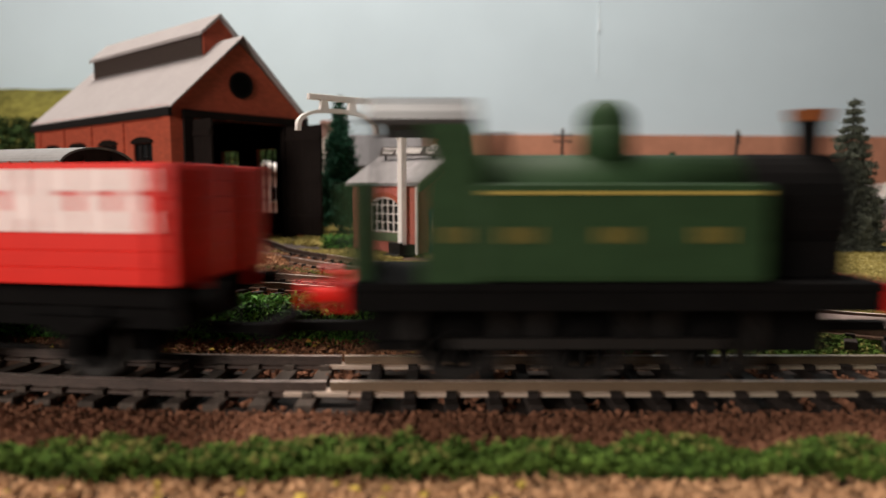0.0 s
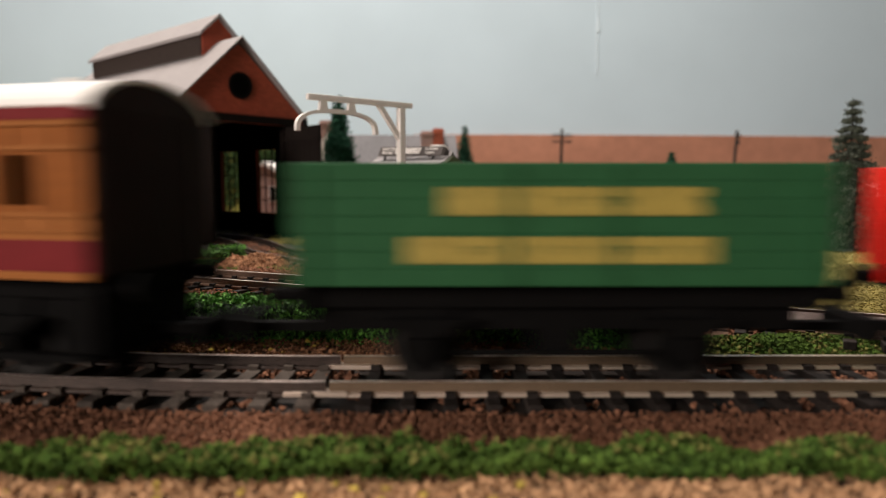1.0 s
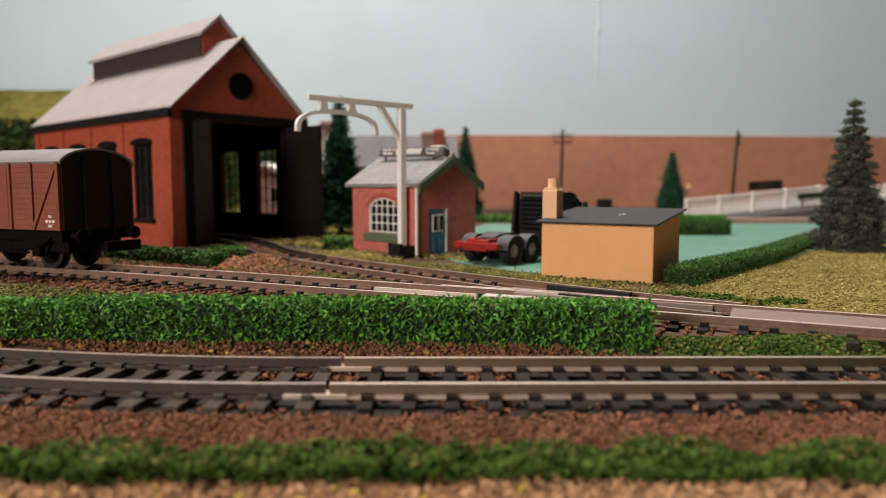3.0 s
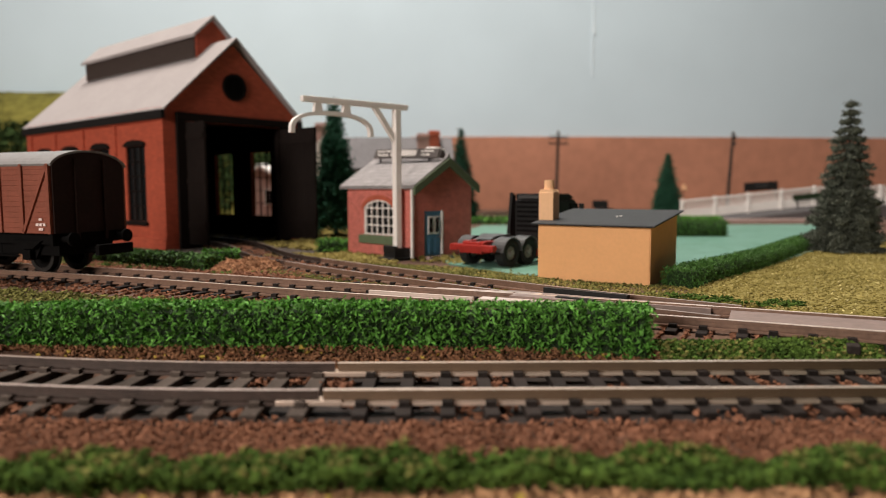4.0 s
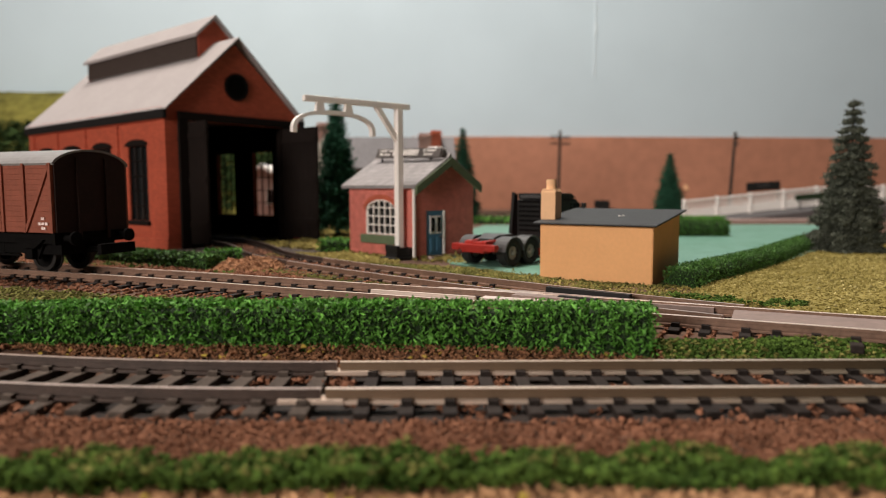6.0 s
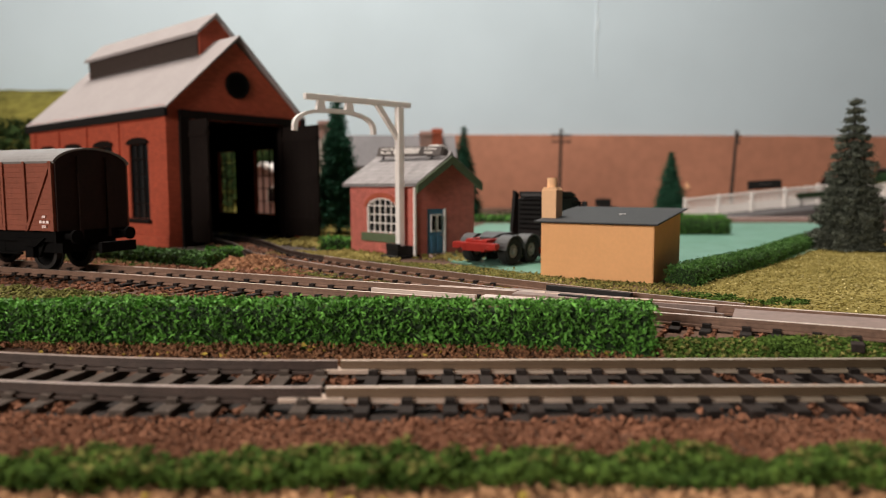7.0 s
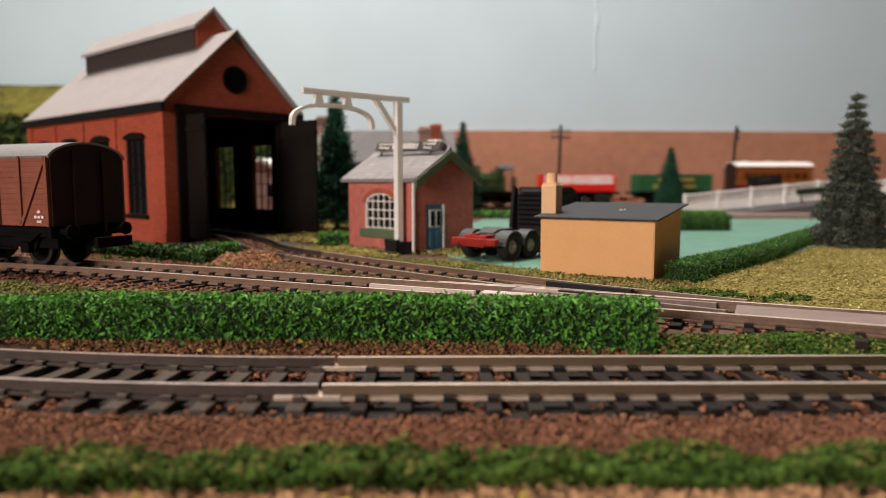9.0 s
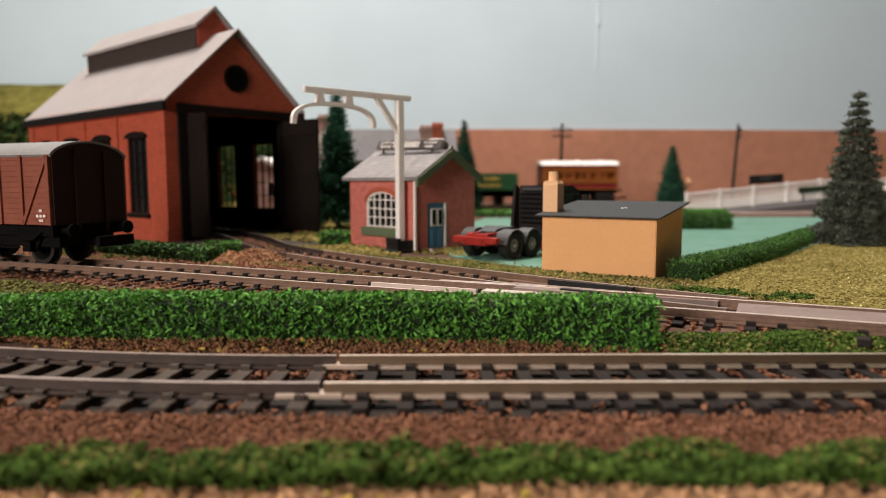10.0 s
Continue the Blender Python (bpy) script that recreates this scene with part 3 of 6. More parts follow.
def yard_lines():
    track = thing("siding_track", "weathered siding of steel rails on dark sleepers", "track")
    line = spline(A_LINE, 0.003)
    west = [p for p in line if p[0] < -0.020]
    mid = [p for p in line if -0.020 <= p[0] < 0.060]
    east = [p for p in line if p[0] >= 0.060]
    # middle stretch has paler tops, the lamp's sheen put into the colour
    for some, top in ((west + mid[:1], M_RAIL), (mid + east[:1], M_RAIL_BRIGHT), (east, M_RAIL)):
        rails(track, some, YARD_TOP, (top, M_RAILSIDE, M_RAILSIDE))
    bm = bmesh.new()
    sweep(bm, spline([(0.012, 0.1912, 0), (0.026, 0.1850, 0), (0.040, 0.1788, 0)], 0.003), 0, [(-0.0022, 0.0008), (0.0022, 0.0008), (0.0022, 0.0031), (-0.0022, 0.0031)])
    part("crossing_plate", bm, M_RAIL_BRIGHT, track, "bright metal crossing plate")
    lay_sleepers(track, spline(A_LINE, 0.0004), YARD_TOP - 0.0025, 0.0071, lambda p: True)
    track = thing("shed_track", "weathered shed road curving off through a turnout", "track")
    line = spline(B_LINE, 0.003)
    west, east = [p for p in line if p[0] < -0.058], [p for p in line if p[0] >= -0.058]
    # rails towards the shed mouth take a dark colour in place of its shade
    rails(track, west + east[:1], YARD_TOP - 0.0001, (M_RAIL_BROWN, M_RAIL_BROWN, M_RAIL_BROWN))
    rails(track, east, YARD_TOP - 0.0001, (M_RAIL_DARK, M_RAILSIDE, M_RAILSIDE))
    lay_sleepers(track, spline(B_LINE[:6], 0.0004), YARD_TOP - 0.0027, 0.0071, lambda p: True)
    # frog, guard rails and infill of the turnout
    bm = bmesh.new()
    line = spline([(0.020, 0.2025, 0), (0.045, 0.1875, 0), (0.070, 0.1745, 0)], 0.003)
    sweep(bm, line, 0, [(-0.003, 0.0012), (0.003, 0.0012), (0.003, 0.0031), (-0.003, 0.0031)])
    part("frog", bm, M_INFILL, track, "worn pinkish-grey crossing frog")
    bm = bmesh.new()
    sweep(bm, [Vector((0.0321, 0.2046, 0)), Vector((0.0525, 0.1886, 0))], 0, [(-0.0010, 0.0012), (0.0010, 0.0012), (0.0010, 0.0040), (-0.0010, 0.0040)])
    part("insulated_rail", bm, M_BLACK, track, "black plastic length of rail")
    bm = bmesh.new()
    sweep(bm, [Vector((0.0210, 0.1925, 0)), Vector((0.0375, 0.1838, 0))], 0, [(-0.0022, 0.0012), (0.0022, 0.0012), (0.0022, 0.0037), (-0.0022, 0.0037)])
    part("check_plate", bm, M_INFILL, track, "worn pinkish-grey check plate")
    bm = bmesh.new()
    sweep(bm, [Vector((0.0325, 0.1872, 0)), Vector((0.0415, 0.1812, 0))], 0, [(-0.0009, 0.0014), (0.0009, 0.0014), (0.0009, 0.0041), (-0.0009, 0.0041)])
    part("check_block", bm, M_BLACK, track, "black plastic check block")
    for pts in ([(0.000, 0.2085, 0), (0.030, 0.1955, 0)], [(-0.02, 0.204, 0), (0.010, 0.190, 0)]):
        bm = bmesh.new()
        sweep(bm, [Vector(p) for p in pts], 0, [(-0.0006, 0.001), (0.0006, 0.001), (0.0006, 0.0034), (-0.0006, 0.0034)])
        part("guard_rail", bm, M_RAIL_BRIGHT, track)
    bm = bmesh.new()
    line = spline([(0.070, 0.1640, 0), (0.10, 0.1495, 0), (0.135, 0.1325, 0)], 0.003)
    sweep(bm, line, 0, [(-0.0070, 0.0010), (0.0070, 0.0010), (0.0070, 0.0030), (-0.0070, 0.0030)])
    part("infill", bm, M_INFILL, track, "flat brown infill between rails")


main_line()
yard_lines()

# ---- buildings ----


def engine_shed():
    W, L, EAVE, PEAK = 0.087, 0.188, 0.0768, 0.1180
    shed = thing("engine_shed", "red brick engine shed with pale grey roof and open doors", "engine shed", pose(-0.145, 0.373, 0, 0, 0, 49.8))
    holes = [(d - 0.011, d + 0.011, 0.015, 0.057) for d in (0.033, 0.076, 0.119, 0.160)]
    for x, flip in ((0, 1), (W, -1)):
        bm = bmesh.new()
        wall_with_holes(bm, 0.0, L, 0, EAVE, 0, 0.0028, holes)
        # piers, recessed panel heads and a corbel course stand proud
        m = Matrix(((0, flip, 0, x), (1, 0, 0, 0), (0, 0, 1, 0), (0, 0, 0, 1)))
        bmesh.ops.transform(bm, matrix=m, verts=bm.verts)
        bmesh.ops.recalc_face_normals(bm, faces=bm.faces)
        wall = part("side_wall", bm, M_SHED, shed)
        for nm, ds in (("pier", (0.0, 0.0545, 0.0975, 0.1395, L - 0.008)), ("corbel_course", (None,)), ("plinth", (0,))):
            for d in ds:
                pb = bmesh.new()
                if nm == "pier":
                    box(pb, d, d + 0.008 if d in (0.0, L - 0.008) else d + 0.003, -0.0010, -0.00001, 0.006, EAVE - 0.007, 0.0001)
                elif nm == "plinth":
                    box(pb, 0, L, -0.0016, -0.00001, 0, 0.006, 0.0002)
                else:
                    box(pb, 0, L, -0.0014, -0.00001, EAVE - 0.007, EAVE, 0.0002)
                bmesh.ops.transform(pb, matrix=m, verts=pb.verts)
                bmesh.ops.recalc_face_normals(pb, faces=pb.faces)
                part(nm, pb, M_SHED, wall)
        # black sheet inside the wall, painting in the shade of the unlit interior
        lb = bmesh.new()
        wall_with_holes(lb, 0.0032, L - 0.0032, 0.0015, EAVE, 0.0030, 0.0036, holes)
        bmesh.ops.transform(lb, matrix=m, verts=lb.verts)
        part("lining", lb, M_SOOT_UNLIT, wall, "black inside lining painted as interior shade")
        for d0, d1, z0, z1 in holes:
            win = bmesh.new()
            c, w = (d0 + d1) / 2, (d1 - d0) / 2
            for k in (-0.96, -0.33, 0.33, 0.96):
                box(win, c + k * w - 0.0003, c + k * w + 0.0003, 0.0008, 0.0016, z0, z1)
            for k in range(6):
                z = z0 + (z1 - z0) * k / 5
                box(win, d0, d1, 0.0009, 0.0015, z - 0.0003, z + 0.0003)
            bmesh.ops.transform(win, matrix=m, verts=win.verts)
            if flip > 0:
                pb = bmesh.new()
                box(pb, d0, d1, 0.0019, 0.0022, z0, z1)
                bmesh.ops.transform(pb, matrix=m, verts=pb.verts)
                part("pane", pb, M_DARKGLASS, wall, "dark window pane")
            frame_ob = part("window_frame", win, M_SHED_TRIM, wall, "dark glazing bars")
            trim = bmesh.new()
            box(trim, d0 - 0.0018, d1 + 0.0018, -0.0022, 0.0004, z0 - 0.0024, z0, 0.0003)
            bmesh.ops.transform(trim, matrix=m, verts=trim.verts)
            part("window_sill", trim, M_SHED_TRIM, wall, "dark brown sill")
            trim = bmesh.new()
            arch = [(d0 - 0.0015, z1), (d1 + 0.0015, z1)]
            arch += [(c + (w + 0.0015) * math.cos(a), z1 + 0.0005 + 0.0032 * math.sin(a)) for a in np.linspace(0, math.pi, 9)]
            prism(trim, arch, "y", -0.0012, 0.0002)
            bmesh.ops.transform(trim, matrix=m, verts=trim.verts)
            part("arched_head", trim, M_SHED_TRIM, wall, "dark brown arched head")
    # gables
    def gable(y0, y1, hole):
        bm = bmesh.new()
        w = 0.0028
        foot = [(w, 0), (hole[0], 0), (hole[0], hole[2]), (hole[1], hole[2]), (hole[1], 0), (W - w, 0)] if hole else [(w, 0), (W - w, 0)]
        prism(bm, foot + [(W - w, EAVE), (W, EAVE), (W / 2, PEAK - 0.003), (0, EAVE), (w, EAVE)], "y", y0, y1)
        return part("gable_wall", bm, M_SHED, shed)
    front = gable(0, 0.003, (0.012, 0.075, 0.070))
    gable(L - 0.003, L, None)
    bm = bmesh.new()
    ring(bm, 0.0078, 0.0064, -0.0012, 0.0004, 28, Matrix.Translation((W / 2, 0, 0.0912)))
    part("round_vent_ring", bm, M_SHED_TRIM, front)
    bm = bmesh.new()
    rod(bm, (W / 2, -0.0004, 0.0912), (W / 2, 0.0006, 0.0912), 0.0066, seg=28)
    for k in range(-4, 5):
        z = 0.0912 + k * 0.0013
        w = math.sqrt(max(0.0064 ** 2 - (k * 0.0013) ** 2, 1e-7))
        box(bm, W / 2 - w, W / 2 + w, -0.0009, -0.0003, z - 0.0002, z + 0.0003)
    part("round_vent", bm, M_SOOT_UNLIT, front, "dark round louvred vent")
    for s, hx in ((0, 0.012), (1, 0.075)):
        bm = bmesh.new()
        n = 0.033 if s else 0.0190
        boards = []
        for k in range(6):
            u0, u1 = -0.0005 - n * k / 6, -0.0005 - n * (k + 1) / 6
            boards += [(0.0006, u0), (0.0008, u0 - 0.0003), (0.0008, u1 + 0.0003), (0.0006, u1)]
        prism(bm, [(hx + w, u) for w, u in boards] + [(hx - w, u) for w, u in reversed(boards)], "z", 0.003, 0.069)
        leaf = part("door", bm, M_SHED_TRIM, shed, "open dark brown boarded door leaf")
        for z in (0.012, 0.036, 0.060):
            bm = bmesh.new()
            box(bm, hx - 0.0014, hx + 0.0014, -n, -0.0005, z, z + 0.003)
            part("ledge", bm, M_SHED_TRIM, leaf)
        bm = bmesh.new()
        box(bm, hx if s == 0 else hx - 0.0016, hx + 0.0016 if s == 0 else hx, -0.0004, 0.0034, 0, 0.0698)
        part("door_lining", bm, M_SHED_TRIM, shed)
        bm = bmesh.new()
        box(bm, hx - (0.006 if s == 0 else 0), hx + (0 if s == 0 else 0.006), -0.0022, -0.0002, 0, 0.0700, 0.0003)
        part("door_post", bm, M_SHED_TRIM, shed)
    bm = bmesh.new()
    box(bm, 0.006, 0.081, -0.0024, -0.0002, 0.0701, 0.0745, 0.0003)
    part("lintel", bm, M_SHED_TRIM, shed)
    # roof
    o, t, run = 0.0022, 0.0018, W / 2
    rise = (PEAK - EAVE) / run
    for s in (-1, 1):
        bm = bmesh.new()
        e = (W / 2 + s * (run + o), EAVE - o * rise)
        prism(bm, [e, (W / 2, PEAK), (W / 2, PEAK + t * 0.6), (e[0], e[1] + t * 0.6)] if s < 0 else [(W / 2, PEAK), e, (e[0], e[1] + t * 0.6), (W / 2, PEAK + t * 0.6)], "y", -0.004, L + 0.003)
        part("roof_slope", bm, M_ROOF, shed)
        # gutter made deeper so its dark face also covers the eaves' cast shadow
        bm = bmesh.new()
        box(bm, e[0] - 0.001, e[0] + 0.001, -0.003, L + 0.002, e[1] - 0.0042, e[1] + 0.0002)
        part("gutter", bm, M_FASCIA, shed, "dark gutter deepened to include the eaves' shadow")
    # ridge ventilator
    V0, V1, HW = 0.0215, L - 0.021, 0.0100
    vent = thing("ridge_ventilator", "", "")
    vent.parent = shed
    zb, zt = PEAK - HW * rise, PEAK + 0.0056
    for s in (-1, 1):
        bm = bmesh.new()
        x = W / 2 + s * HW
        for k in range(9):
            z = zb + 0.0015 + (zt - zb - 0.002) * k / 9
            prism(bm, [(x - 0.0007, z), (x + 0.0007, z + 0.0003), (x + 0.0004 + 0.0007 * s, z + 0.0016), (x - 0.0010 + 0.0007 * s, z + 0.0013)], "y", V0 + 0.001, V1 - 0.001)
        box(bm, x - s * 0.0012 - 0.0004, x - s * 0.0012 + 0.0004, V0, V1, zb, zt)
        part("louvres", bm, M_LOUVRE, vent)
        bm = bmesh.new()
        e = (W / 2 + s * (HW + 0.003), zt - 0.003 * rise)
        prof = [e, (W / 2, zt + HW * rise), (W / 2, zt + HW * rise + 0.002), (e[0], e[1] + 0.002)]
        prism(bm, prof if s < 0 else [prof[1], prof[0], prof[3], prof[2]], "y", V0 - 0.003, V1 + 0.002)
        part("ventilator_roof", bm, M_ROOF, vent)
    for y in (V0, V1 - 0.0015):
        bm = bmesh.new()
        prism(bm, [(W / 2 - HW, zb), (W / 2 + HW, zb), (W / 2 + HW, zt), (W / 2, zt + HW * rise), (W / 2 - HW, zt)], "y", y, y + 0.0015)
        part("ventilator_end", bm, M_SHED, vent)
    # floor coloured black as well, for the shade inside
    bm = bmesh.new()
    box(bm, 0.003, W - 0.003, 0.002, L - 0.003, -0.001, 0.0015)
    part("shed_floor", bm, M_SOOT_UNLIT, shed)
    return shed


engine_shed()


def words_mesh(words, size, material):
    """Flat raised lettering in the built-in font, centred on its middle."""
    cu = bpy.data.curves.new("lettering", "FONT")
    cu.body, cu.size, cu.align_x, cu.extrude, cu.resolution_u = words, size, "CENTER", 0.0001, 2
    ob = new("lettering", cu)
    me = bpy.data.meshes.new_from_object(ob)
    bpy.data.objects.remove(ob)
    me.materials.clear()
    me.materials.append(material)
    return me


def weigh_house():
    W, L, EAVE, PEAK = 0.0406, 0.048, 0.0346, 0.0470
    hut = thing("weigh_house", "small red brick office with slate roof and blue door", "office", pose(-0.0114, 0.319, 0, 0, 0, 45.2))
    # left wall with an arched window, local x = 0
    w0, w1, zs, zt = 0.0125, 0.0350, 0.0105, 0.0225
    c, r = (w0 + w1) / 2, (w1 - w0) / 2
    bm = bmesh.new()
    arch = [(c + r * math.cos(a), zt + 0.0052 * math.sin(a)) for a in np.linspace(0, math.pi, 15)]
    prism(bm, [(0, 0), (w0, 0), (w0, EAVE), (0, EAVE)], "x", 0, 0.002)
    prism(bm, [(w1, 0), (L, 0), (L, EAVE), (w1, EAVE)], "x", 0, 0.002)
    prism(bm, [(w0, 0), (w1, 0), (w1, zs), (w0, zs)], "x", 0, 0.002)
    for (ya, za), (yb, zb) in zip(arch, arch[1:]):
        prism(bm, [(yb, zb), (ya, za), (ya, EAVE), (yb, EAVE)], "x", 0, 0.002)
    wall = part("side_wall", bm, M_WEIGH, hut)
    bm = bmesh.new()
    for k in range(6):
        y = w0 + 0.0008 + (w1 - w0 - 0.0016) * k / 5
        top = zt + 0.0052 * math.sqrt(max(0, 1 - ((y - c) / r) ** 2))
        box(bm, 0.0005, 0.0013, y - 0.00026, y + 0.00026, zs, top)
    for z in (zs + 0.0005, zs + 0.0048, zs + 0.009, zt + 0.0012):
        box(bm, 0.0006, 0.0012, w0, w1, z - 0.00026, z + 0.00026)
    box(bm, 0.0002, 0.0014, w0, w0 + 0.0009, zs, zt + 0.001)
    box(bm, 0.0002, 0.0014, w1 - 0.0009, w1, zs, zt + 0.001)
    for (ya, za), (yb, zb) in zip(arch, arch[1:]):
        prism(bm, [(ya, za), (yb, zb), (c + (yb - c) * 0.93, zt + (zb - zt) * 0.85), (c + (ya - c) * 0.93, zt + (za - zt) * 0.85)], "x", 0.0002, 0.0016)
    win = part("window_frame", bm, M_WHITE, wall, "white arched window frame with glazing bars")
    bm = bmesh.new()
    box(bm, 0.0016, 0.0019, w0, w1, zs, zt + 0.005)
    part("pane", bm, M_DARKGLASS, wall, "dark glass behind the bars")
    bm = bmesh.new()
    box(bm, -0.0022, 0.0004, w0 - 0.002, w1 + 0.002, zs - 0.0042, zs, 0.0003)
    part("window_sill", bm, M_GREEN_TRIM, wall, "deep sage-green sill")
    bm = bmesh.new()
    for (ya, za), (yb, zb) in zip(arch, arch[1:]):
        prism(bm, [(ya, za), (yb, zb), (c + (yb - c) * 1.14, zt + (zb - zt) * 1.45), (c + (ya - c) * 1.14, zt + (za - zt) * 1.45)], "x", -0.0006, 0.0002)
    part("brick_arch", bm, M_CHIM_RED, wall)
    bm = bmesh.new()
    box(bm, W - 0.002, W, 0, L, 0, EAVE)
    part("side_wall", bm, M_WEIGH, hut)
    bm = bmesh.new()
    d0, d1, dt = 0.0078, 0.0200, 0.0225
    prism(bm, [(0.002, 0), (d0, 0), (d0, EAVE), (0.002, EAVE)], "y", 0, 0.002)
    prism(bm, [(d1, 0), (W - 0.002, 0), (W - 0.002, EAVE), (d1, EAVE)], "y", 0, 0.002)
    prism(bm, [(d0, dt), (d1, dt), (d1, EAVE), (d0, EAVE)], "y", 0, 0.002)
    prism(bm, [(0, EAVE), (W, EAVE), (W / 2, PEAK)], "y", 0, 0.002)
    gab = part("gable_wall", bm, M_WEIGH, hut)
    bm = bmesh.new()
    prism(bm, [(0.002, 0), (W - 0.002, 0), (W - 0.002, EAVE), (W / 2, PEAK), (0.002, EAVE)], "y", L - 0.002, L)
    part("gable_wall", bm, M_WEIGH, hut)
    bm = bmesh.new()
    box(bm, d0 + 0.0012, d1 - 0.0012, 0.0004, 0.0014, 0.0012, dt - 0.0012, 0.0002)
    for k in (0, 1):
        box(bm, d0 + 0.0028 + k * 0.0040, d0 + 0.0057 + k * 0.0040, 0.0000, 0.0005, 0.0025, 0.0095, 0.0002)
    door = part("door", bm, M_BLUE, hut, "blue panelled door")
    for k in (0, 1):
        bm = bmesh.new()
        x0 = d0 + 0.0024 + k * 0.0041
        box(bm, x0, x0 + 0.0034, -0.0001, 0.0005, 0.0115, 0.0200, 0.0002)
        pane_frame = part("glazing_frame", bm, M_WHITE, door)
        bm = bmesh.new()
        box(bm, x0 + 0.0008, x0 + 0.0026, -0.0004, 0.0, 0.0123, 0.0192)
        part("pane", bm, M_DARKGLASS, door)
    bm = bmesh.new()
    rod(bm, (d1 - 0.003, -0.0012, 0.0100), (d1 - 0.003, 0.0005, 0.0100), 0.0004, seg=8)
    part("handle", bm, M_STEEL, door)
    bm = bmesh.new()
    box(bm, d0, d0 + 0.0011, 0.0003, 0.0016, 0.001, dt)
    box(bm, d0, d1, 0.0003, 0.0016, dt - 0.0011, dt)
    part("door_frame", bm, M_BLUE, hut, "blue door frame")
    bm = bmesh.new()
    box(bm, d1 - 0.0008, d1 + 0.0002, -0.0003, 0.0016, 0.001, dt)
    part("door_jamb", bm, M_WHITE, hut, "narrow off-white door jamb")
    bm = bmesh.new()
    box(bm, d0 - 0.001, d1 + 0.002, -0.0045, 0.0, -0.0005, 0.0012, 0.0003)
    part("doorstep", bm, M_PLAT_EDGE, hut)
    bm = bmesh.new()
    box(bm, -0.0008, 0.0002, -0.0008, 0.0004, 0, EAVE)
    part("corner_strip", bm, M_WHITE, hut, "pale corner strip")
    rise = (PEAK - EAVE) / (W / 2)
    for s, o in ((-1, 0.0027), (1, 0.0012)):
        bm = bmesh.new()
        e = (W / 2 + s * (W / 2 + o), EAVE - o * rise)
        prof = [e, (W / 2, PEAK), (W / 2, PEAK + 0.0016), (e[0], e[1] + 0.0016)]
        prism(bm, prof if s < 0 else [prof[1], prof[0], prof[3], prof[2]], "y", -0.004, L + 0.003)
        part("roof_slope", bm, M_SLATE, hut)
        bm = bmesh.new()
        prof = [(e[0], e[1] - 0.0030), (W / 2, PEAK - 0.0034), (W / 2, PEAK + 0.0005), (e[0], e[1] + 0.0009)]
        prism(bm, prof if s < 0 else [prof[1], prof[0], prof[3], prof[2]], "y", -0.0048, -0.0036)
        part("bargeboard", bm, M_GREEN_TRIM, hut, "sage-green bargeboard")
    bm = bmesh.new()
    prism(bm, [(W / 2 - 0.0018, PEAK), (W / 2 + 0.0018, PEAK), (W / 2, PEAK + 0.0028)], "y", -0.004, L + 0.003)
    part("ridge_tiles", bm, M_SLATE, hut)
    # signboard on the roof; the trader's name is given as plain slanted bars
    sign = thing("roof_sign", "grey signboard with white lettering on the roof", "sign", pose(-0.0114, 0.319, 0, 0, 0, 45.2))
    bm = bmesh.new()
    tilt = pose(W / 2 - 0.0050, 0, PEAK + 0.0005, 0, 22, 0) @ pose(0, 0, 0, 1.7, 0, 0)
    box(bm, -0.0005, 0.0005, -0.0015, 0.0455, 0, 0.0048, 0.0002, tilt)
    part("board", bm, M_SIGNBOARD, sign)
    bm = bmesh.new()
    prism(bm, [(0.0, 0.0), (0.0006, 0.0048), (0.0062, 0.0024)], "y", -0.0022, -0.0015, tilt)
    part("end_plate", bm, M_SIGNBOARD, sign)
    # the name: ten slanted strokes
    bm = bmesh.new()
    for k in range(10):
        a = 0.0322 - k * 0.0019
        prism(bm, [(a, 0.0009), (a - 0.0010, 0.0009), (a - 0.0016, 0.0040), (a - 0.0006, 0.0040)], "x", -0.0009, -0.0004, tilt)
    part("name_bars", bm, M_WHITE, sign, "white slanted name bars")
    for words, mid, z in (("Coal & Coke", 0.0380, 0.0029), ("Merchant", 0.0385, 0.0009), ("& General", 0.0062, 0.0029), ("Haulier", 0.0066, 0.0009)):
        ob = tagged(new("lettering", words_mesh(words, 0.0021, M_WHITE)), "small white lettering")
        ob.parent = sign
        ob.matrix_basis = tilt @ Matrix(((0, 0, -1, -0.0006), (-1, 0, 0, mid), (0, 1, 0, z), (0, 0, 0, 1)))
    for y0 in (0.006, 0.042):
        bm = bmesh.new()
        rod(bm, (W / 2 - 0.0040, y0, PEAK - 0.0030), (W / 2 - 0.0025, y0, PEAK + 0.0040), 0.0005, seg=6)
        part("bracket", bm, M_BLACK, sign)
    bm = bmesh.new()
    box(bm, W / 2 - 0.002, W / 2 + 0.0045, 0.003, 0.012, PEAK + 0.0022, PEAK + 0.0052, 0.0004)
    box(bm, W / 2 - 0.001, W / 2 + 0.0035, 0.0045, 0.0105, PEAK + 0.0052, PEAK + 0.0062, 0.0003)
    part("ridge_cap", bm, M_WHITE, hut, "pale ridge vent cap")


weigh_house()


